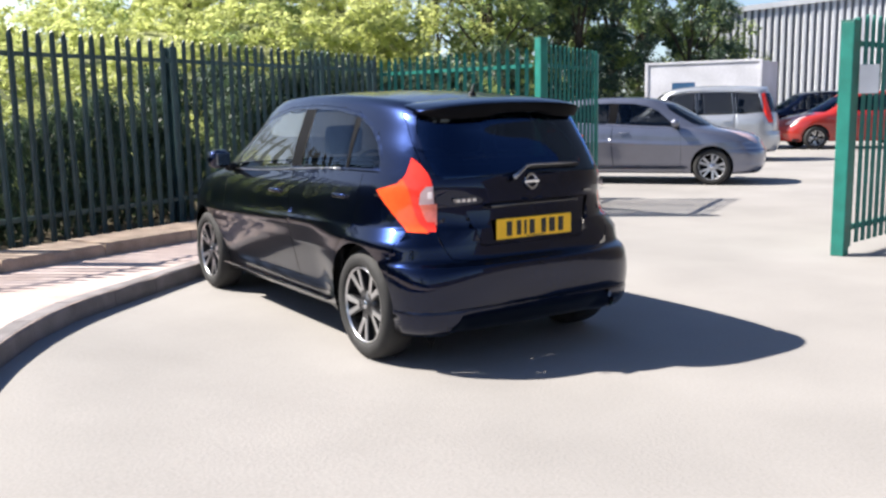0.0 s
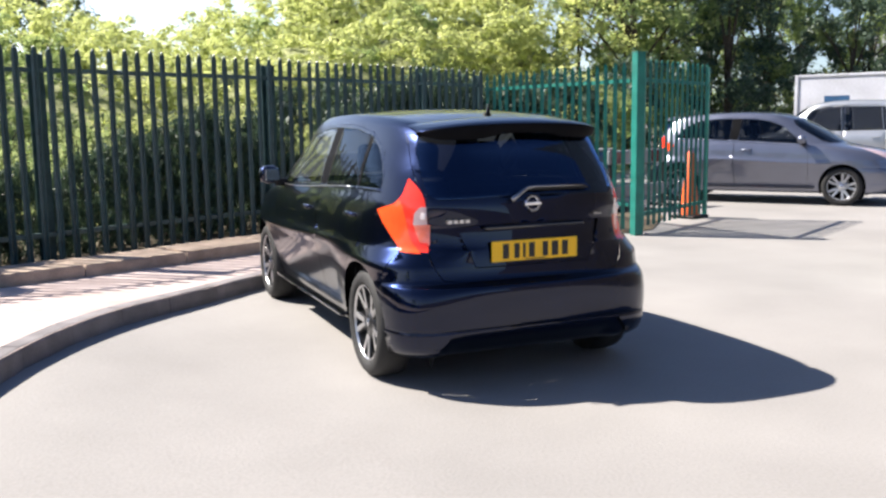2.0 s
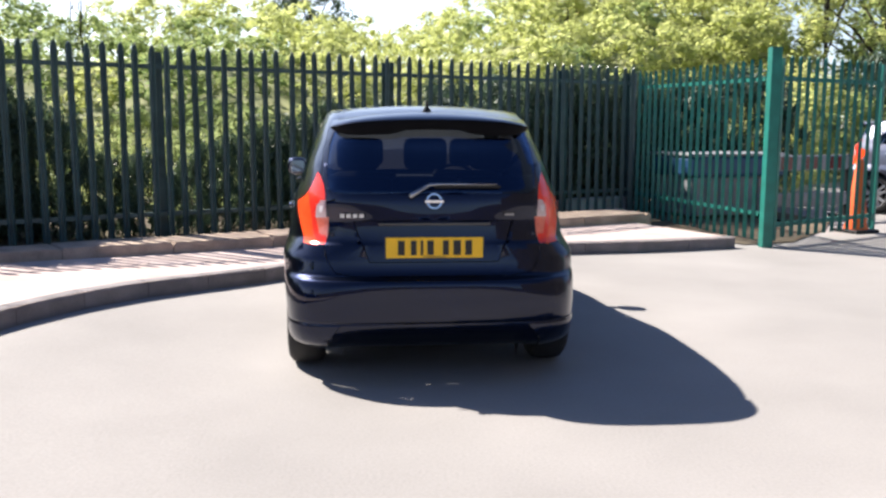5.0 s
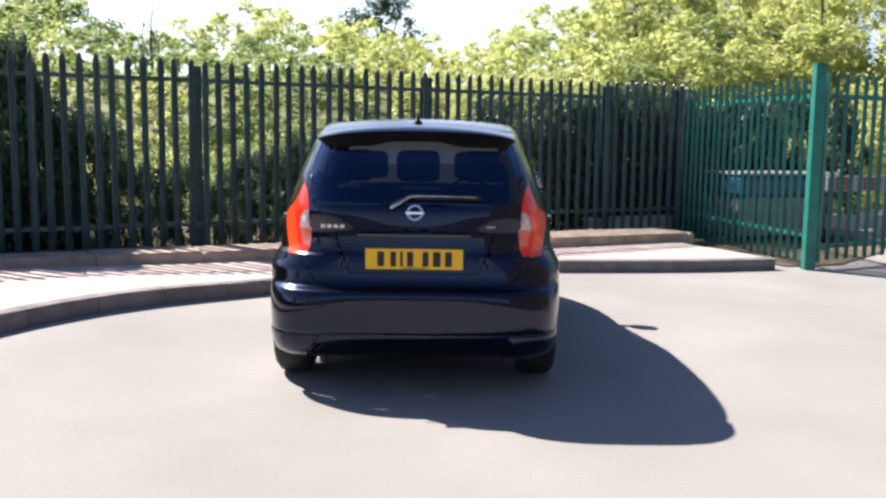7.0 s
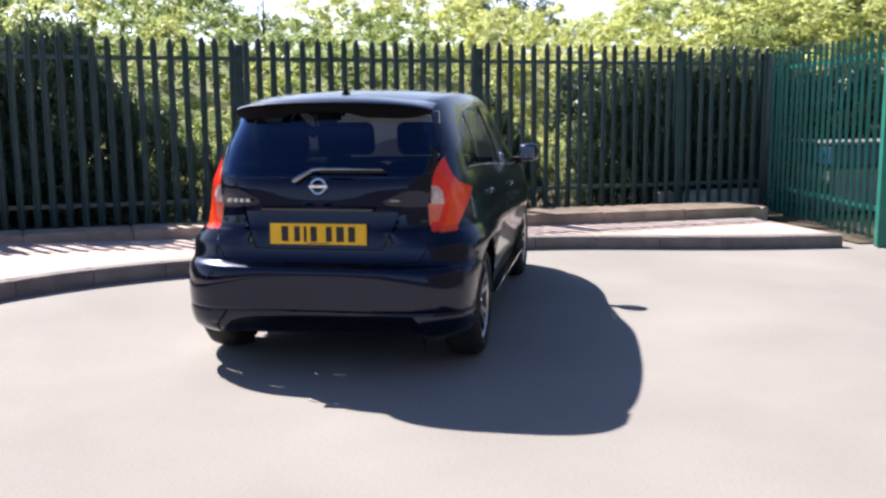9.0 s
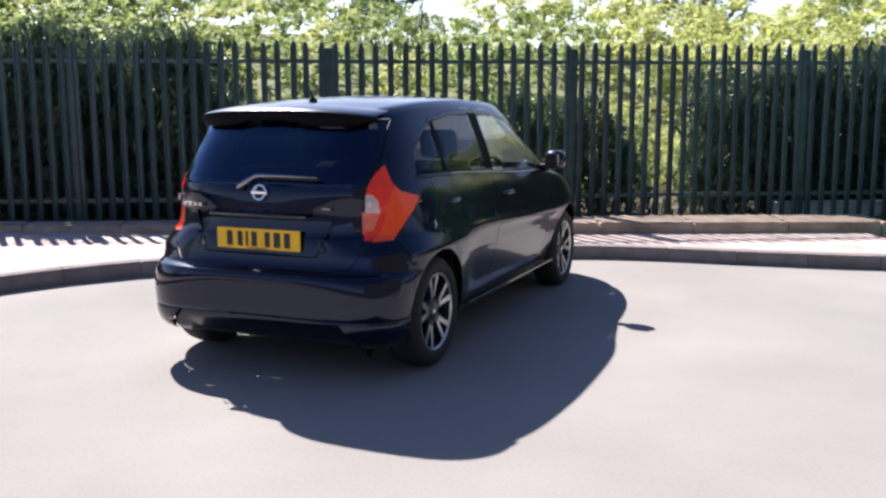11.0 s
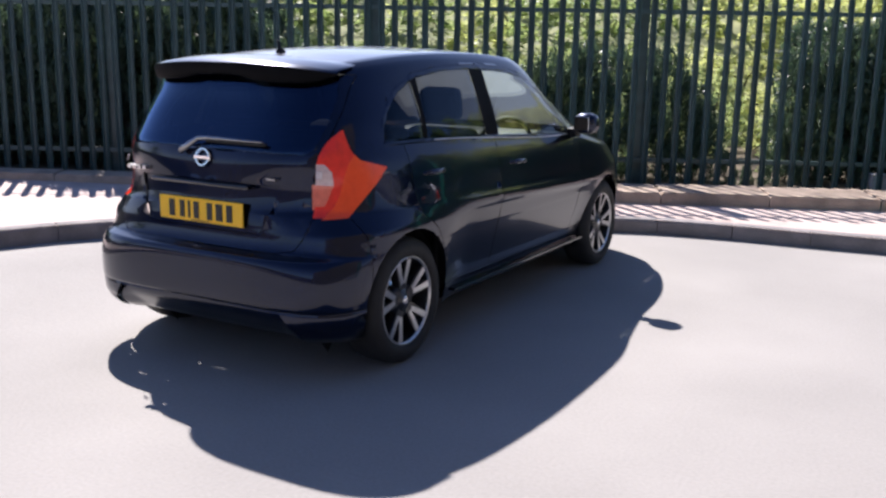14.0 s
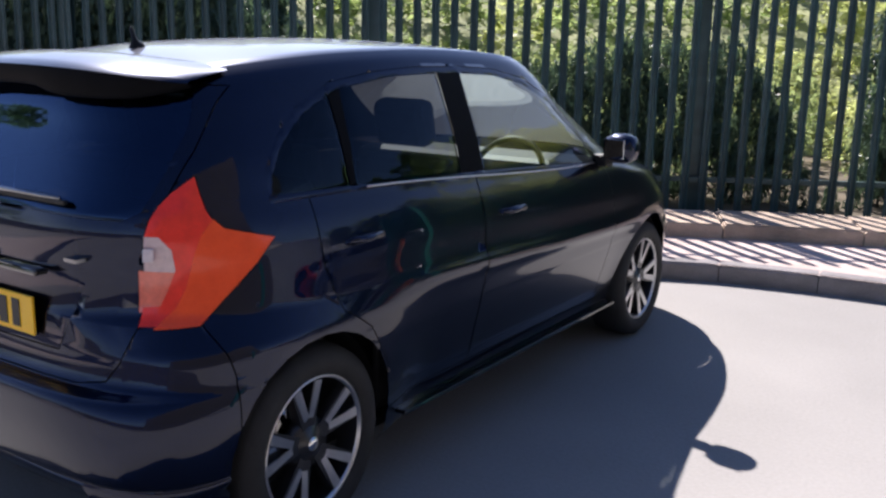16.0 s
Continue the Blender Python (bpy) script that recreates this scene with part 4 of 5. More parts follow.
    for x, w in bars:
        part("bar", boxed((x - w / 2, -1.9405, 0.708), (x + w / 2, -1.9382, 0.787)), INK, pl)
    part("maker_bar", boxed((-0.06, -1.9400, 0.697), (0.06, -1.9382, 0.701)), INK, pl)
    for k in range(4):
        part("badge_bar", boxed((-0.500 + 0.034 * k, -1.912, 0.908), (-0.477 + 0.034 * k, -1.880, 0.925)), ALLOY, car)
    part("badge_bar", boxed((0.38, -1.912, 0.916), (0.43, -1.880, 0.926)), SATIN, car)
    b2 = bmesh.new()
    lathe(b2, [(0.022, -0.12), (0.024, 0.0), (0.020, 0.0), (0.018, -0.1)], 16, pose(0.42, -1.78, 0.235, 84, 0, 0))
    part("exhaust_tip", b2, ALLOY_DARK, car, smooth=True)
    return car


car = build_hatchback(Matrix.Identity(4), PAINT_BLACK, "blue-black five-door hatchback parked nose to the kerb, orange-red tail lamps")


# ---- parked vehicles beyond the gate ----
def estate_shape(h=1.0):
    low = [
        (0.22, 0.78, -2.12, 2.15, -1.5, 3.2, 1.2, 2.6), (0.26, 0.82, -2.18, 2.22, -1.5, 3.2, 1.2, 2.6), (0.45, 0.85, -2.24, 2.28, -1.5, 3.1, 1.15, 2.6),
        (0.62, 0.86, -2.24, 2.25, -1.5, 3.1, 1.15, 2.5), (0.70, 0.865, -2.20, 2.20, -1.5, 3.1, 1.1, 2.5), (0.85, 0.865, -2.19, 2.08, -1.5, 3.2, 1.1, 2.4),
        (0.95, 0.85, -2.18, 1.80, -1.5, 3.2, 1.0, 2.4), (1.02, 0.82, -2.16, 1.42, -1.5, 3.2, 0.8, 2.4)]
    up = [(0.10, 0.80, -2.14, 1.32, -1.5, 3.2, 0.6, 2.6), (0.5, 0.735, -2.06, 0.98, -1.5, 3.2, 0.3, 2.7), (0.85, 0.67, -1.98, 0.66, -1.5, 3.2, 0.1, 2.8), (1.0, 0.60, -1.93, 0.52, -1.5, 3.2, 0.0, 2.8)]
    edge = [(-2.2, 1.56 * h), (-1.6, 1.60 * h), (-0.6, 1.63 * h), (0.1, 1.59 * h), (0.6, 1.50 * h), (1.2, 1.47 * h)]
    return Shape(low, 1.06, 1.02, 1.02, up, edge, lambda y: 0.05, axles=(-1.40, 1.38), radius=0.325, arch=0.375)


def build_estate(m, paint, label, h=1.0, name="estate_car"):
    """A tall five-door car, seen far off: skin cut into glass, lamps and panels."""
    shape = estate_shape(h)
    th = empty(name, m, label, "car", "parked cars")
    bm = half_body(shape, 3)
    layer = bm.faces.layers.int.new("region")
    names = ["body_shell"]
    C = lambda view, poly, nm, over=(): cut(bm, view, poly, nm, layer, names, over)
    for y in shape.axles:
        C(SIDE, arc(y, 0.33, shape.arch, 20), "opening")
    t = 1.55 * h
    C(SIDE, [(0.72, 1.08), (0.30, t - 0.10), (-0.02, t - 0.02), (-0.30, t - 0.01), (-0.34, 1.09)], "front_window")
    C(SIDE, [(-0.42, 1.09), (-0.38, t - 0.01), (-1.12, t - 0.02), (-1.20, 1.10)], "rear_window")
    C(SIDE, [(-1.28, 1.10), (-1.20, t - 0.03), (-1.72, t - 0.06), (-1.86, 1.14)], "quarter_window")
    C(SIDE, [(-0.344, 1.09), (-0.304, t - 0.01), (-0.376, t - 0.01), (-0.416, 1.09)], "door_pillar")
    C(SIDE, [(-1.204, 1.10), (-1.124, t - 0.02), (-1.196, t - 0.03), (-1.276, 1.10)], "rear_pillar")
    C(REAR, [(-0.01, 1.14), (0.62, 1.14), (0.55, t - 0.06), (-0.01, t - 0.04)], "rear_glass")
    C((Vector((1, 0, 0)), Vector((0, 1, 0.6)).normalized()), [(-0.01, 1.08), (0.66, 1.08), (0.52, t - 0.06), (-0.01, t - 0.03)], "windscreen")
    C(CORNER, [(-0.71, t - 0.05), (-0.57, t - 0.06), (-0.53, 1.10), (-0.58, 0.90), (-0.72, 0.90), (-0.73, 1.10)], "tail_lamp")
    C((Vector((0.8, -0.6, 0)), Vector((0.6, 0.8, 0)).normalized()), [(-1.0, 0.72), (-0.80, 0.70), (-0.50, 0.90), (-0.45, 0.97), (-0.80, 0.90)], "headlamp")
    C(SIDE, [(0.80, 0.35), (-0.37, 0.35), (-0.37, t + 0.01), (-0.02, t), (0.32, t - 0.07), (0.80, 1.05)], "front_door")
    C(SIDE, [(-0.385, 0.35), (-1.05, 0.35), (-1.23, 0.75), (-1.24, 1.08), (-1.15, t), (-0.385, t + 0.01)], "rear_door")
    C(REAR, [(-0.01, 0.70), (0.66, 0.70), (0.68, 1.1), (0.60, t - 0.02), (-0.01, t)], "tailgate")
    groups = {}
    for f in bm.faces:
        groups.setdefault(names[f[layer]], []).append(f)
    glassy = {"front_window", "rear_window", "quarter_window", "rear_glass", "windscreen"}
    for nm, fs in groups.items():
        if nm == "opening":
            continue
        mat = GLASS_DARK if nm in glassy else LAMP_RED if nm == "tail_lamp" else LAMP_CLEAR if nm == "headlamp" else GLOSS_BLACK if nm in ("door_pillar", "rear_pillar") else paint
        p = panel(bm, fs, 0.004, 0.012)
        if nm in ("body_shell", "rear_glass", "windscreen", "tailgate"):
            part(nm, mirrored(p, True), mat, th, smooth=True)
        else:
            q = mirrored(p, False)
            part(nm, p, mat, th, smooth=True)
            part(nm, q, mat, th, smooth=True)
    bm.free()
    part("underbody", boxed((-0.72, -2.0, 0.24), (0.72, 2.0, 0.30), 0.02), PLASTIC, th)
    part("cabin_floor", boxed((-0.70, -1.9, 0.45), (0.70, 1.2, 0.75), 0.05), CABIN, th)
    for x in (-0.38, 0.38):
        seat(th, x, 0.05, 0.60, name="front_seat")
        seat(th, x, -0.95, 0.60, name="rear_seat")
    for s in (-1, 1):
        for y in shape.axles:
            wheel(th, 0.75 * s, y, shape.radius, s, ALLOY, turn=0.4)
        mi = part("door_mirror", boxed((-0.10, -0.05, -0.07), (0.10, 0.07, 0.08), 0.04), paint, th, smooth=True)
        mi.matrix_local = pose(0.97 * s, 0.62, 1.10)
        for y in (-0.2, -1.05):
            part("door_handle", boxed((0.868 * s - 0.014, y - 0.09, 0.93), (0.868 * s + 0.014, y + 0.09, 0.96), 0.008), paint, th)
    return th


grey = build_hatchback(pose(9.01, 6.15, 0, 0, 0, -143.1), PAINT_GREY, "grey metallic five-door hatchback parked beyond the gate", "parked cars", face=PAINT_SILVER, side_glass=GLASS_DARK)
build_estate(pose(14.2, 10.0, 0, 0, 0, 36.9), PAINT_SILVER, "silver people carrier with tall red tail lamps", 1.06, "people_carrier")
build_estate(pose(21.6, 10.25, 0, 0, 0, 55), PAINT_RED, "bright red tall hatchback parked side on", 0.99, "crossover_car")
build_estate(pose(25.5, 14.6, 0, 0, 0, 50), PAINT_BLACK, "dark car parked far off before the shed", 1.02, "crossover_car")

trailer = empty("box_trailer", pose(19.2, 13.5, 0, 0, 0, -66), "pale grey box trailer standing behind the cars", "trailer")
part("box", boxed((-1.70, -1.0, 0.62), (1.70, 1.0, 2.56), 0.03), BOX_GREY, trailer)
for x in (-1.70, 1.70):
    part("corner_post", boxed((x - 0.05, -1.04, 0.60), (x + 0.05, -0.985, 2.59), 0.01), BOX_GREY, trailer)
part("top_rail", boxed((-1.65, -1.035, 2.52), (1.65, -0.985, 2.59), 0.01), BOX_GREY, trailer)
part("panel_mark", boxed((-0.9, -1.006, 1.75), (-0.2, -0.998, 1.98)), BLUE, trailer, "blue blurred panel")
part("chassis", boxed((-1.65, -0.9, 0.45), (1.65, 0.9, 0.60), 0.02), PLASTIC, trailer)
for x in (-0.5, 0.5):
    for y in (-0.85, 0.85):
        b2 = lathe(bmesh.new(), [(0.0, -0.1), (0.3, -0.1), (0.34, -0.05), (0.34, 0.05), (0.3, 0.1), (0.0, 0.1)], 24, pose(x, y, 0.34, 90, 0, 0))
        part("wheel", b2, RUBBER, trailer, smooth=True)

# ---- the shed ----
shed = empty("warehouse", pose(30.9, 24.2, 0, 0, 0, -55), "large shed clad in pale ribbed metal sheets", "warehouse")
L = 30.0
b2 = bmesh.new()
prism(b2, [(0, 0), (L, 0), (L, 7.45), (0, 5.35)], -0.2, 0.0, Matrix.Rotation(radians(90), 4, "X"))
part("wall", b2, CLAD_SHADE, shed)
rib_me = None
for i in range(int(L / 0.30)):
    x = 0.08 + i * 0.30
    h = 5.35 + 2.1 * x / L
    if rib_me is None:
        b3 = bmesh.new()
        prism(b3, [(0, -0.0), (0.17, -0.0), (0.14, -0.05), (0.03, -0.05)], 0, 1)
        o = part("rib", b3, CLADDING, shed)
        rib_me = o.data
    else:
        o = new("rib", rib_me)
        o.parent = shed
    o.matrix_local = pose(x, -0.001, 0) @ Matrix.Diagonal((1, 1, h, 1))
b2 = bmesh.new()
prism(b2, [(-0.2, 5.31), (L, 7.42), (L, 7.66), (-0.2, 5.55)], -0.2, 0.14, Matrix.Rotation(radians(90), 4, "X"))
part("roof_trim", b2, CLADDING, shed)
b2 = bmesh.new()
prism(b2, [(-0.2, 5.32), (L, 7.43), (L, 7.56), (-0.2, 5.45)], -18, -0.21, Matrix.Rotation(radians(90), 4, "X"))
part("roof", b2, CLADDING, shed)
part("gable_wall", boxed((-0.15, 0.21, 0), (0.0, 18, 5.3)), CLADDING, shed)

# ---- bins and barrier behind the side fence ----
bins = empty("storage_crate", pose(4.95, 6.6, 0, 0, 0, 14), "white slatted crate with a blue lid behind the fence", "crate")
part("body", boxed((-0.75, -0.5, 0.06), (0.75, 0.5, 0.62), 0.03), CRATE, bins)
for k in range(7):
    part("slat", boxed((-0.74 + 0.22 * k, -0.525, 0.08), (-0.60 + 0.22 * k, -0.501, 0.60), 0.006), CRATE, bins)
part("lid", boxed((-0.80, -0.55, 0.62), (0.80, 0.55, 0.92), 0.05), BLUE, bins)
part("lid_rim", boxed((-0.82, -0.57, 0.92), (0.82, 0.57, 0.96), 0.012), CRATE, bins)
for x in (-0.5, 0.5):
    for y in (-0.4, 0.4):
        part("foot", boxed((x - 0.07, y - 0.07, 0.0), (x + 0.07, y + 0.07, 0.06)), PLASTIC, bins)
bar = empty("barrier", pose(6.15, 6.0, 0, 0, 0, 18), "red and white plastic road barrier", "barrier")
# boards and stripes take dimmed colours in place of the shade on them
part("top_board", boxed((-0.75, -0.03, 0.72), (0.75, 0.03, 0.94), 0.02), CRATE, bar)
for k in range(3):
    part("stripe", boxed((-0.62 + 0.46 * k, -0.036, 0.74), (-0.40 + 0.46 * k, -0.031, 0.92)), LAMP_DARK, bar)
part("bottom_board", boxed((-0.75, -0.03, 0.20), (0.75, 0.03, 0.40), 0.02), CRATE, bar)
for x in (-0.68, 0.68):
    part("leg", boxed((x - 0.035, -0.03, 0.05), (x + 0.035, 0.03, 0.95), 0.01), PLASTIC, bar)
    part("foot", boxed((x - 0.05, -0.28, 0.0), (x + 0.05, 0.28, 0.05), 0.01), PLASTIC, bar)


# ---- plants ----
def leaf_mesh(name, centres, radii, per, size, mat, seed, flat=0.6):
    """Many single leaves scattered through clumps, in one mesh."""
    rng = np.random.default_rng(seed)
    n = len(centres) * per
    c = np.repeat(np.asarray(centres, float), per, 0)
    r = np.repeat(np.asarray(radii, float), per)
    d = rng.normal(size=(n, 3))
    d /= np.linalg.norm(d, axis=1)[:, None]
    pos = c + d * (r * rng.random(n) ** 0.45)[:, None] * np.array([1, 1, 0.8])
    nrm = d * 0.7 + rng.normal(size=(n, 3)) * 0.6 + np.array([0, 0, flat])
    nrm /= np.linalg.norm(nrm, axis=1)[:, None]
    a = np.cross(nrm, rng.normal(size=(n, 3)))
    a /= np.linalg.norm(a, axis=1)[:, None]
    b = np.cross(nrm, a)
    s = size * rng.uniform(0.6, 1.35, n)[:, None]
    droop = nrm * s * 0.18
    v = np.stack([pos - a * s, pos + b * s * 0.45 + droop, pos + a * s, pos - b * s * 0.45 + droop], 1).reshape(-1, 3)
    me = bpy.data.meshes.new(name)
    me.vertices.add(4 * n)
    me.vertices.foreach_set("co", v.ravel())
    me.loops.add(4 * n)
    me.loops.foreach_set("vertex_index", np.arange(4 * n))
    me.polygons.add(n)
    me.polygons.foreach_set("loop_start", np.arange(n) * 4)
    me.update(calc_edges=True)
    me.materials.append(mat)
    return me


def make_shrub(mat, seed, label, clumps=58, per=62, size=0.055, wide=1.0, tall=1.8, flat=0.6):
    """A shrub: several stems and a ragged crown of leaves."""
    rng = random.Random(seed)
    th = empty("shrub", Matrix.Identity(4), label, "shrub", "shrubs behind the fence")
    bm = bmesh.new()
    cs, rs = [], []
    for k in range(clumps):
        a, q = rng.uniform(0, 2 * math.pi), rng.random() ** 0.6
        z = rng.random() ** 0.8
        prof = 0.55 + 0.5 * math.sin(math.pi * min(1, z * 0.9 + 0.12))
        w = wide * prof * (0.35 + 0.65 * q) * rng.uniform(0.8, 1.15)
        cs.append((w * math.cos(a), w * math.sin(a), 0.12 + tall * z * (1 - 0.18 * q) * rng.uniform(0.92, 1.08)))
        rs.append(rng.uniform(0.14, 0.30))
    for k in range(7):
        c = cs[k * 7 % clumps]
        tube(bm, [(0.05 * math.cos(k), 0.05 * math.sin(k), -0.05), (c[0] * 0.35, c[1] * 0.35, c[2] * 0.5), c], [0.028, 0.018, 0.006], 6)
    part("woody_base", bm, BARK, th)
    o = new("crown", leaf_mesh("crown", cs, rs, per, size, mat, seed, flat))
    o.parent = th
    return th


def make_tree(mat, seed, label, tall=7.0, wide=2.6, clumps=90, per=90, size=0.10, low=0.16, foot=0.15, stout=1.0, flat=0.6):
    rng = random.Random(seed)
    th = empty("tree", Matrix.Identity(4), label, "tree", "trees")
    bm = bmesh.new()
    tube(bm, [(0, 0, -0.1), (0.06, 0.02, tall * 0.25), (-0.05, 0.06, tall * 0.5), (0.05, 0, tall * 0.86)], [0.20 * stout, 0.15 * stout, 0.10 * stout, 0.03], 10)
    part("trunk", bm, BARK, th)
    cs, rs = [], []
    for k in range(clumps):
        a, q = rng.uniform(0, 2 * math.pi), rng.random() ** 0.5
        z = rng.random()
        w = wide * math.sin(math.pi * min(0.97, z * (1 - foot) + foot)) ** 0.7 * q * rng.uniform(0.75, 1.2)
        cs.append((w * math.cos(a), w * math.sin(a), tall * (low + (1 - low) * z) * rng.uniform(0.95, 1.04)))
        rs.append(rng.uniform(0.32, 0.62))
    bm = bmesh.new()
    for k in range(12):
        c = cs[k * 5 % clumps]
        tube(bm, [(0, 0, c[2] * 0.55), (c[0] * 0.5, c[1] * 0.5, c[2] * 0.82), c], [0.06 * stout, 0.035 * stout, 0.012], 6)
    part("bough", bm, BARK, th)
    o = new("crown", leaf_mesh("crown", cs, rs, per, size, mat, seed, flat))
    o.parent = th
    return th


DARK_LABEL = "dense dark green shrub in shade behind the fence"
LIGHT_LABEL = "sunlit yellow-green shrub rising behind the fence"
MID_LABEL = "mid green shrub with ragged sunlit top"
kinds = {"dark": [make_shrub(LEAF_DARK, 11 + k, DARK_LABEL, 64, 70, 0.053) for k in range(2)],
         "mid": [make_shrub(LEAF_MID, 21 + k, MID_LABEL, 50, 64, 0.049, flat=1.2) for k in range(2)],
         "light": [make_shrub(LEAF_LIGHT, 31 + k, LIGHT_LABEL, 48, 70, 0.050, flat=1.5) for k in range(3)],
         "airy": [make_shrub(LEAF_AIRY, 51 + k, "thin fresh green shrub lit through from behind", 44, 20, 0.058, flat=0.3) for k in range(2)]}
fresh = {k: list(v) for k, v in kinds.items()}
LIFT = [(-3.0, 0.19), (-1.1, 0.18), (-0.6, 0.150), (-0.45, 0.130), (-0.36, 0.112), (-0.29, 0.102), (-0.25, 0.110), (-0.2, 0.120), (-0.12, 0.122), (-0.06, 0.112), (-0.01, 0.100), (0.02, 0.091), (0.05, 0.102), (0.11, 0.120), (0.15, 0.14), (0.2, 0.15), (0.3, 0.18), (0.6, 0.20), (3.0, 0.22)]


def plant(kind, x, y, height, width=1.0, z=0.0):
    """Sets one shrub of that kind, of the height given in metres."""
    src = random.choice(kinds[kind])
    s = height / 2.2
    m = pose(x, y, z + 0.01, 0, 0, random.uniform(0, 360)) @ Matrix.Diagonal((s * width * random.uniform(0.9, 1.15), s * width * random.uniform(0.9, 1.15), s, 1))
    if src in fresh[kind]:
        fresh[kind].remove(src)
        src.matrix_basis = m
    else:
        copy_thing(src, m)


def top_at(x, y):
    """How high the scrub stands at a place: the skyline seen over the fence."""
    dx, dy = x - 0.13, y + 6.76
    return 1.4 + curve(LIFT, dx / max(1.0, dy)) * math.hypot(dx, dy)


def behind(s, d):
    p = Vector((0, 4.35, 0)) + U * s + BACK * d
    return p.x, p.y


# how high the shade-dark growth stands along the fence foot: tall by both ends, a gap in the middle
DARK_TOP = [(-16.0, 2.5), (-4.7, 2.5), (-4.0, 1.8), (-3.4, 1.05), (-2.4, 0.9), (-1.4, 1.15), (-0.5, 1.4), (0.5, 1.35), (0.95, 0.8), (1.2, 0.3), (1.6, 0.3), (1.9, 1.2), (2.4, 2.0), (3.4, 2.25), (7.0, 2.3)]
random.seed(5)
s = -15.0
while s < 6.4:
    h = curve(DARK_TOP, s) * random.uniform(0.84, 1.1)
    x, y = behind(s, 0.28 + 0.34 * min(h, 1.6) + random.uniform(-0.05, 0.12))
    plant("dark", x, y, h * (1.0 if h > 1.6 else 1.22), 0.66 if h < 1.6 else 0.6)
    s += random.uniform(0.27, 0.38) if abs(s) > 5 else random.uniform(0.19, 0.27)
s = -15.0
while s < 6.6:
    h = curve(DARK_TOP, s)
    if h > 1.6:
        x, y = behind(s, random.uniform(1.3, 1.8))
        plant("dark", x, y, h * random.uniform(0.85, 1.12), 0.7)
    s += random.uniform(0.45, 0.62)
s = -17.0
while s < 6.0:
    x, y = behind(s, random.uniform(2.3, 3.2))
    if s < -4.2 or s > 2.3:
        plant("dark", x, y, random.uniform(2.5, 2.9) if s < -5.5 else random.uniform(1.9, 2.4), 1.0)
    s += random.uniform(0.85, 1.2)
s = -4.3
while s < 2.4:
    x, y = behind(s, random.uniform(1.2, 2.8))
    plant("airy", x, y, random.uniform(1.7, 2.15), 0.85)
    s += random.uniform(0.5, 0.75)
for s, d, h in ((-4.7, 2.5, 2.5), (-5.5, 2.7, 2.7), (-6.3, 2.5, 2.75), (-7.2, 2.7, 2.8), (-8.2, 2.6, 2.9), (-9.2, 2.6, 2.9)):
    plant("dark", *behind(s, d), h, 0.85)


def open_yard(x, y):
    """True where the yard with the parked cars lies."""
    return x > 5.0 and y < 17 and (x - 5.2) > (y - 8.6) * 0.75


def bank(x, y):
    """The scrub-covered bank that climbs behind the fence."""
    d = (Vector((x, y, 0)) - Vector((0, 4.35, 0))).dot(BACK)
    return 0.66 * top_at(x, y) * smoothstep(2.4, 13.0, d) * smoothstep(42, 24, d) * smoothstep(9.5, 6.0, x - 0.55 * max(0, y - 8.6))


bm = bmesh.new()
rows = []
for i in range(44):
    d = 2.2 + 0.5 * i if i < 24 else 14.2 + 1.4 * (i - 24)
    rows.append([])
    for k in range(64):
        x, y = behind(-42 + 1.0 * k, d)
        lump = 0.10 * math.sin(1.7 * x + 0.6 * y) + 0.07 * math.sin(2.9 * y - 1.1 * x)
        z = bank(x, y)
        rows[-1].append(bm.verts.new((x, y, z + lump * min(1, z) - 0.03)))
for a, b in zip(rows, rows[1:]):
    for k in range(63):
        bm.faces.new((a[k], a[k + 1], b[k + 1], b[k]))
tagged(part("bank", bm, SCRUB, smooth=True), "bank of dry grass and scrub behind the fence", "bank", kind="structure")


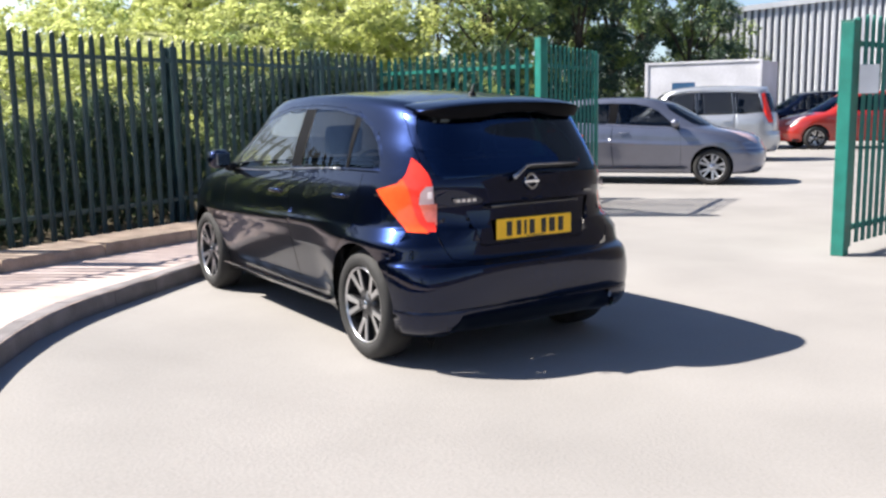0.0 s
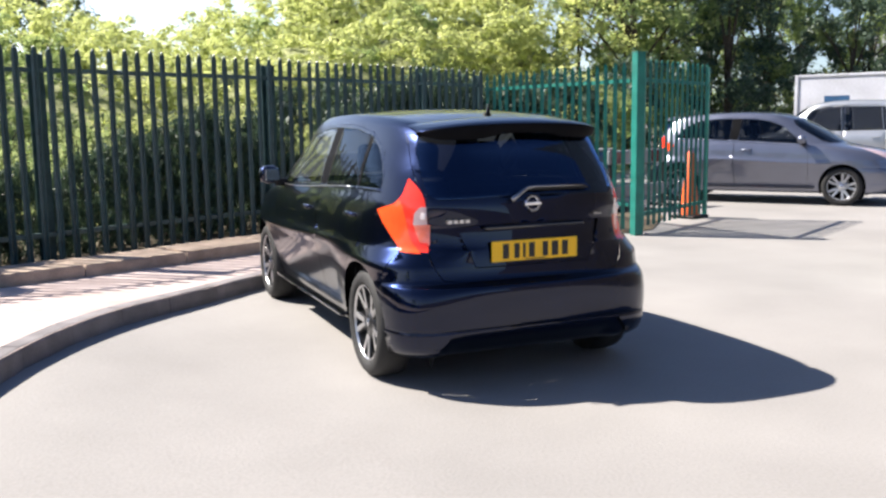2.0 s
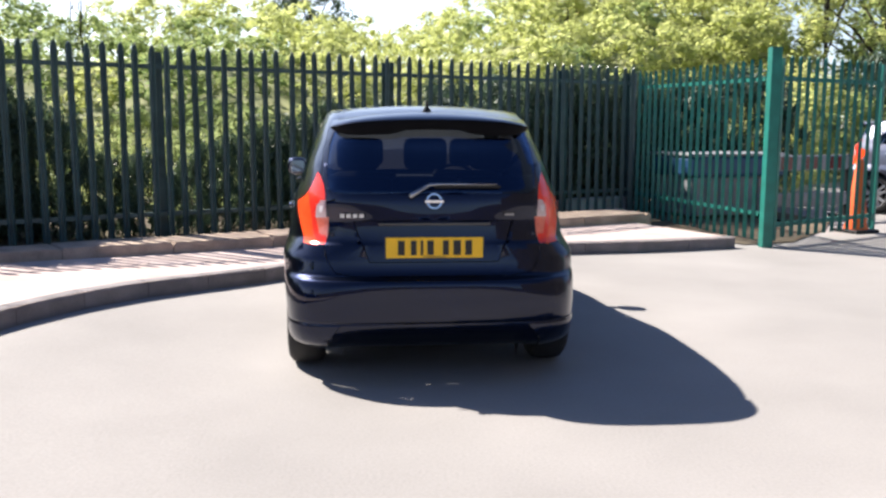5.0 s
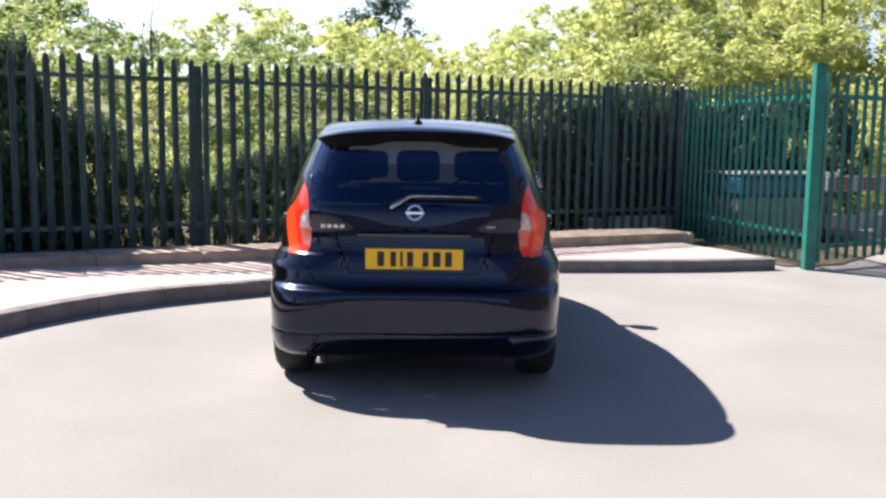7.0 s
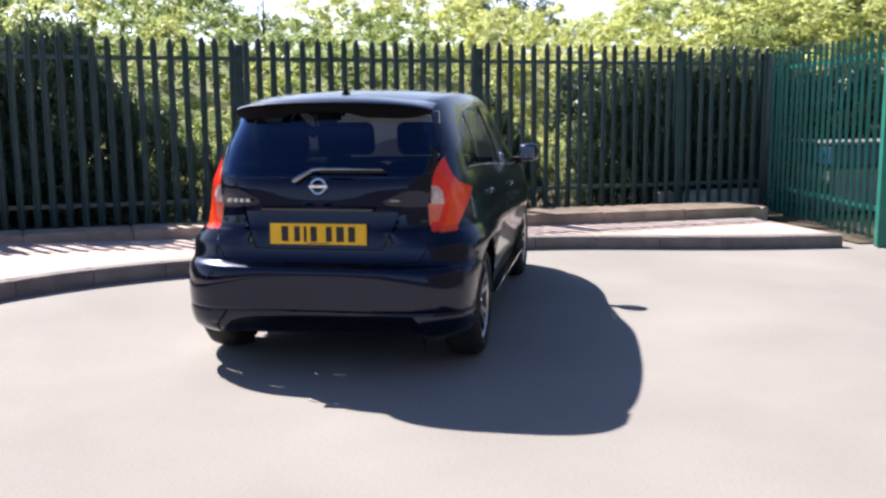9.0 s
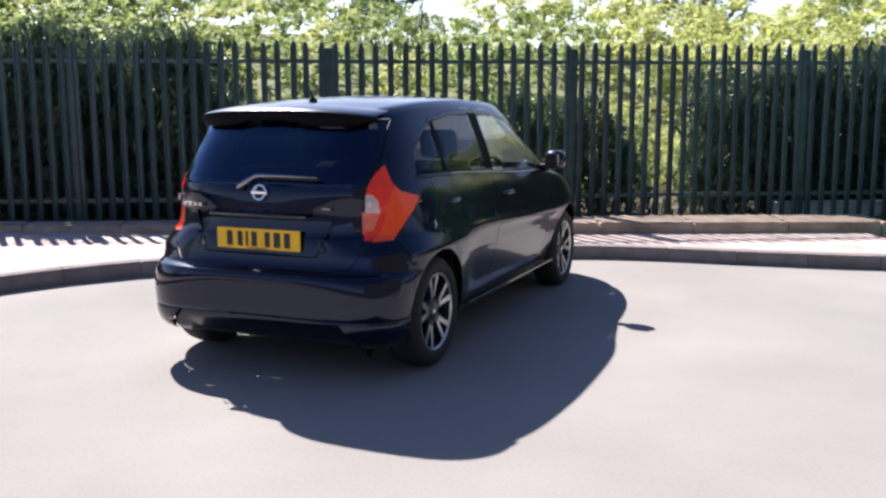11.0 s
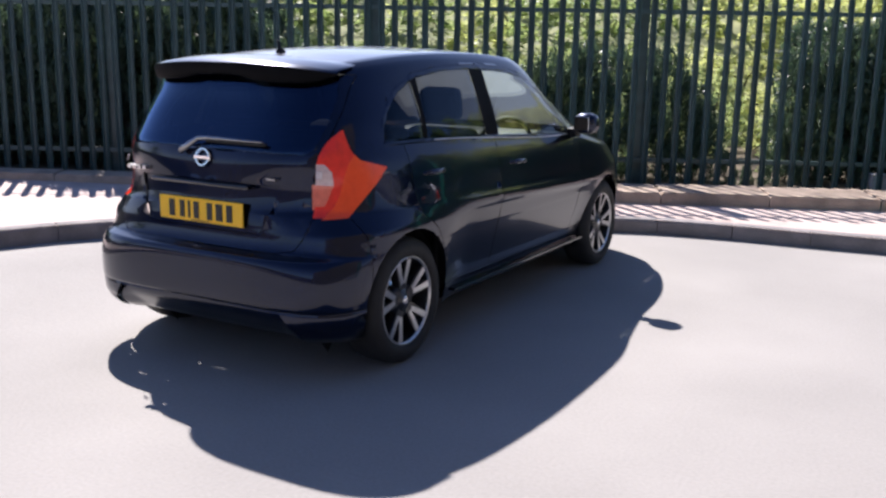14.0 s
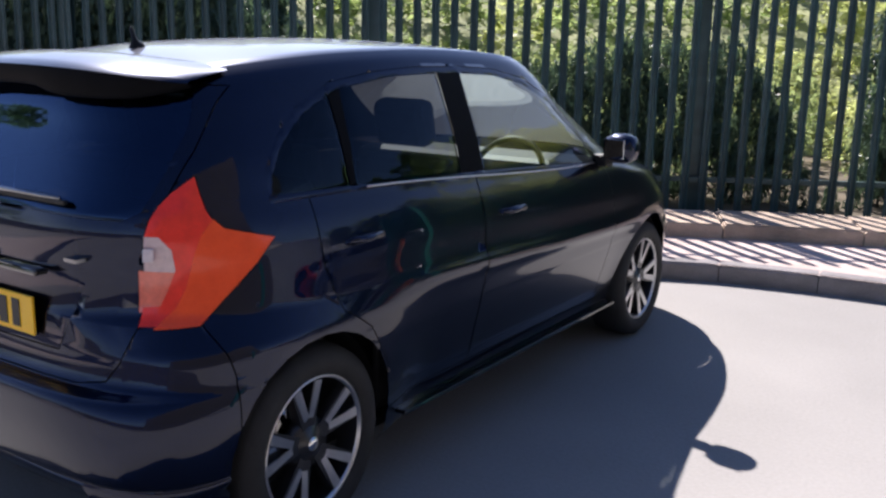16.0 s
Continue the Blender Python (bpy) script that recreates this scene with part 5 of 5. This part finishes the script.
def far_scrub(rows):
    """The scrub too far off to pick apart: one object, leaves of two kinds. rows: (kind, x, y, z, height, width)."""
    rng = random.Random(77)
    protos = {}
    for n, kind in enumerate(("light", "mid")):
        cs, rs = [], []
        for k in range(44):
            a, q, z = rng.uniform(0, 2 * math.pi), rng.random() ** 0.6, rng.random() ** 0.8
            w = (0.55 + 0.5 * math.sin(math.pi * min(1, z * 0.9 + 0.12))) * (0.35 + 0.65 * q) * rng.uniform(0.8, 1.15)
            cs.append((w * math.cos(a), w * math.sin(a), 0.12 + 1.95 * z * (1 - 0.18 * q)))
            rs.append(rng.uniform(0.15, 0.30))
        me = leaf_mesh("proto", cs, rs, 26, 0.080, LEAF_LIGHT, 90 + n, 1.3)
        co = np.empty(len(me.vertices) * 3)
        me.vertices.foreach_get("co", co)
        protos[kind] = co.reshape(-1, 3)
        bpy.data.meshes.remove(me)
    out, mats = [], []
    for kind, x, y, z, h, w in rows:
        a, f = rng.uniform(0, 2 * math.pi), h / 2.05
        p = protos[kind]
        out.append(np.stack([(p[:, 0] * math.cos(a) - p[:, 1] * math.sin(a)) * f * w + x, (p[:, 0] * math.sin(a) + p[:, 1] * math.cos(a)) * f * w + y, p[:, 2] * f + z], 1))
        mats.append(np.full(len(p) // 4, 0 if kind == "light" else 1))
    v = np.concatenate(out)
    n = len(v) // 4
    me = bpy.data.meshes.new("scrub")
    me.vertices.add(4 * n)
    me.vertices.foreach_set("co", v.ravel())
    me.loops.add(4 * n)
    me.loops.foreach_set("vertex_index", np.arange(4 * n))
    me.polygons.add(n)
    me.polygons.foreach_set("loop_start", np.arange(n) * 4)
    me.polygons.foreach_set("material_index", np.concatenate(mats))
    me.update(calc_edges=True)
    for m in (LEAF_LIGHT, LEAF_MID):
        me.materials.append(m)
    return tagged(new("scrub", me), "dense sunlit scrub climbing the bank behind the fence", "scrub", kind="stuff")


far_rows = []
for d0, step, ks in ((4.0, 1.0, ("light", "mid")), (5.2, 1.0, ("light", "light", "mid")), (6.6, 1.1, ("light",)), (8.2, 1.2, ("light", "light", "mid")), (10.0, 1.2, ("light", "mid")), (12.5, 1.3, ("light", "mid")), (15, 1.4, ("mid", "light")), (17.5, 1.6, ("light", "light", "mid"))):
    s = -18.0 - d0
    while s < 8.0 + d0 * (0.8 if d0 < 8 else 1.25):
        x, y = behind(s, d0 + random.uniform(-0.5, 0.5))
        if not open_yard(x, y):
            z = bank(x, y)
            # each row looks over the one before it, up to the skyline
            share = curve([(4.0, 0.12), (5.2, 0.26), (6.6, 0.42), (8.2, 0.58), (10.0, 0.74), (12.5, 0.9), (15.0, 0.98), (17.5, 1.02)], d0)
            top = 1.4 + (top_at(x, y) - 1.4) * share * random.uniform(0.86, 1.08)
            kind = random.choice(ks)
            # duller kinds to the left, paler to the right, in place of differing light
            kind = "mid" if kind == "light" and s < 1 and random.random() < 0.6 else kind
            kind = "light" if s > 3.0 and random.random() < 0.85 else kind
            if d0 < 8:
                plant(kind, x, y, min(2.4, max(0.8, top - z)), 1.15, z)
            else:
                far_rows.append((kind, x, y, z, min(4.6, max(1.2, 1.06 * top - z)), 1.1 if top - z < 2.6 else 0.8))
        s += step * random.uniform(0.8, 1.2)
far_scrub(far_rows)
for x, y, h, k in ((4.6, 8.0, 2.2, "dark"), (5.2, 7.9, 2.3, "dark"), (5.9, 8.3, 2.4, "dark"), (6.5, 8.9, 2.5, "dark"), (6.9, 10.0, 2.8, "light"), (5.2, 10.2, 2.9, "light"), (7.4, 11.2, 3.6, "light"), (8.6, 12.6, 3.8, "light"), (9.4, 14.4, 4.2, "light"), (10.6, 15.6, 4.3, "light"), (4.3, 7.3, 1.7, "dark"),
                   (9.8, 14.2, 3.2, "mid"), (11.4, 15.2, 3.4, "mid"), (13.2, 16.6, 3.5, "dark"), (15.5, 18.5, 3.6, "mid")):
    plant(k, x, y, h)
trees = [make_tree(LEAF_DARK, 41, "tall dark green tree beyond the yard", 7.5, 2.8), make_tree(LEAF_MID, 42, "tall mid green tree beyond the yard", 7.0, 2.6), make_tree(LEAF_LIGHT, 43, "sunlit yellow-green tree, leafy to the ground", 7.0, 3.0, 84, 95, 0.075, 0.03, 0.42, 0.45, 1.6)]
left = list(trees)
for k, x, y, h in ((0, -2.4, 33, 7.2), (0, -16.5, 31, 7.7), (2, 11.6, 21.4, 7.6), (2, 13.8, 20.6, 8.0), (1, 16.2, 21.0, 8.5), (1, 18.5, 22.5, 8.5), (0, 21.5, 23.5, 8.0), (1, 24.0, 23.0, 7.0), (0, 20.0, 20.5, 7.0),
                   (2, 6.5, 24, 8.0), (0, 27.0, 24.5, 7.0), (0, 25.6, 20.2, 6.2), (1, 28.0, 21.6, 6.0), (1, -26, 24, 8), (0, -30, 12, 8), (1, -22, 4, 7.5), (0, 34, -12, 8), (1, -28, -18, 8)):
    src = trees[k]
    f = h / 7.3
    m = pose(x, y, 0, 0, 0, random.uniform(0, 360)) @ Matrix.Diagonal((f, f, f, 1))
    if src in left:
        left.remove(src)
        src.matrix_basis = m
    else:
        copy_thing(src, m)


def bare_sapling(x, y, tall):
    """A leafless young tree: one crooked stem and thin rising twigs."""
    rng = random.Random(9)
    th = empty("sapling", pose(x, y, 0), "thin leafless sapling standing up out of the scrub", "tree", "trees")
    bm = bmesh.new()
    tube(bm, [(0, 0, -0.1), (0.10, 0.03, tall * 0.4), (-0.04, 0.05, tall * 0.72), (0.05, 0, tall)], [0.045, 0.034, 0.022, 0.006], 8)
    part("trunk", bm, BARK, th)
    for k in range(16):
        z = tall * rng.uniform(0.45, 0.9)
        a, r = rng.uniform(0, 2 * math.pi), rng.uniform(0.35, 0.85) * (1.25 - z / tall)
        end = (r * math.cos(a), r * math.sin(a), z + r * rng.uniform(0.7, 1.4))
        bm = bmesh.new()
        tube(bm, [(0.02, 0.03, z), (end[0] * 0.55, end[1] * 0.55, z + (end[2] - z) * 0.4), end], [0.014, 0.010, 0.004], 5)
        for q in (0.5, 0.7):
            m0 = (end[0] * q, end[1] * q, z + (end[2] - z) * q * 0.95)
            tube(bm, [m0, (m0[0] + rng.uniform(-0.2, 0.2), m0[1] + rng.uniform(-0.2, 0.2), m0[2] + rng.uniform(0.15, 0.35))], [0.007, 0.003], 4)
        part("branch", bm, BARK, th)


bare_sapling(-6.4, 14.3, 4.5)
bare_sapling(-6.9, 15.2, 4.3)


# ---- edging, soil and kerb stones ----
bm = bmesh.new()
prev = None
for i in range(41):
    x = -16 + 19.6 * i / 40
    row = [bm.verts.new((x, EDGE_FRONT(x) + 0.2, 0.10)), bm.verts.new((x - 0.2, FENCE_Y(x) + 0.4, 0.14)), bm.verts.new((x - 4, FENCE_Y(x) + 9, 0.25)), bm.verts.new((x - 40, FENCE_Y(x) + 80, 0.3))]
    if prev:
        for k in range(3):
            bm.faces.new((prev[k], row[k], row[k + 1], prev[k + 1]))
    prev = row
tagged(part("soil", bm, EARTH), "dry earth under the shrubs behind the edging", "ground", kind="structure")

# dark earth-toned sheet added for the deep shade behind the side fence
shade_bed = bmesh.new()
shade_bed.faces.new([shade_bed.verts.new((x, y, 0.016)) for x, y in ((3.42, 4.98), (4.02, 3.36), (4.7, 3.55), (5.7, 4.7), (6.3, 5.7), (5.9, 8.4), (3.0, 7.2))])
tagged(part("soil", shade_bed, EARTH), "dark earth sheet standing in for shade behind the teal side fence", "ground", kind="structure")

edging = tagged(new("edging"), "low buff concrete edging along the fence foot", "edging", kind="structure")
x = -15.0
k = 0
while x < 3.35:
    x1 = min(3.38, x + 0.915)
    y0, y1 = EDGE_FRONT(x), EDGE_FRONT(x1 - 0.008)
    b0, b1 = EDGE_FRONT(x) + 0.42 + 0.045 * (x + 3), EDGE_FRONT(x1) + 0.42 + 0.045 * (x1 + 3)
    b0, b1 = max(b0, y0 + 0.25), max(b1, y1 + 0.25)
    bm = bmesh.new()
    prism(bm, [(x, y0), (x1 - 0.008, y1), (x1 - 0.26, b1), (x - 0.252, b0)], 0.05, 0.235)
    bmesh.ops.bevel(bm, geom=[e for e in bm.edges if all(v.co.z > 0.2 for v in e.verts)], offset=0.014, segments=2, affect="EDGES")
    o = part("stone", bm, PLINTH, edging)
    o.location.z = random.uniform(-0.006, 0.006)
    x = x1

kerb = tagged(new("kerb"), "grey concrete kerb stones curving round the yard", "kerb", kind="structure")
for (ax, ay), (bx, by) in zip(kl, kl[1:]):
    d = Vector((bx - ax, by - ay, 0))
    L0 = d.length - 0.006
    d.normalize()
    nrm = Vector((-d.y, d.x, 0))
    bm = bmesh.new()
    prof = [(0.0, -0.08), (0.0, 0.105), (0.012, 0.124), (0.03, 0.128), (0.125, 0.128), (0.125, -0.08)]
    za, zb = rise(ax, ay), rise(bx, by)
    va = [bm.verts.new((nrm * p[0]) + Vector((ax, ay, p[1] + za))) for p in prof]
    vb = [bm.verts.new(Vector((ax, ay, 0)) + d * L0 + nrm * p[0] + Vector((0, 0, p[1] + zb))) for p in prof]
    for i in range(len(prof)):
        j = (i + 1) % len(prof)
        bm.faces.new((va[i], va[j], vb[j], vb[i]))
    bm.faces.new(va[::-1])
    bm.faces.new(vb)
    bmesh.ops.recalc_face_normals(bm, faces=bm.faces)
    part("kerb_stone", bm, KERB, kerb)

# added block, pale to show as sunlit ground between the pales
block = empty("concrete_block", pose(*behind(2.55, 0.14), 0.09, 0, 0, math.degrees(math.atan2(U.y, U.x))), "low pale block standing in for the sunlit strip behind the fence foot", "block")
part("body", boxed((0, 0, 0), (1.62, 0.12, 0.20), 0.012), STRIP_PALE, block)
part("upper_edge", boxed((-0.01, -0.012, 0.20), (1.63, 0.132, 0.225), 0.006), STRIP_PALE, block)
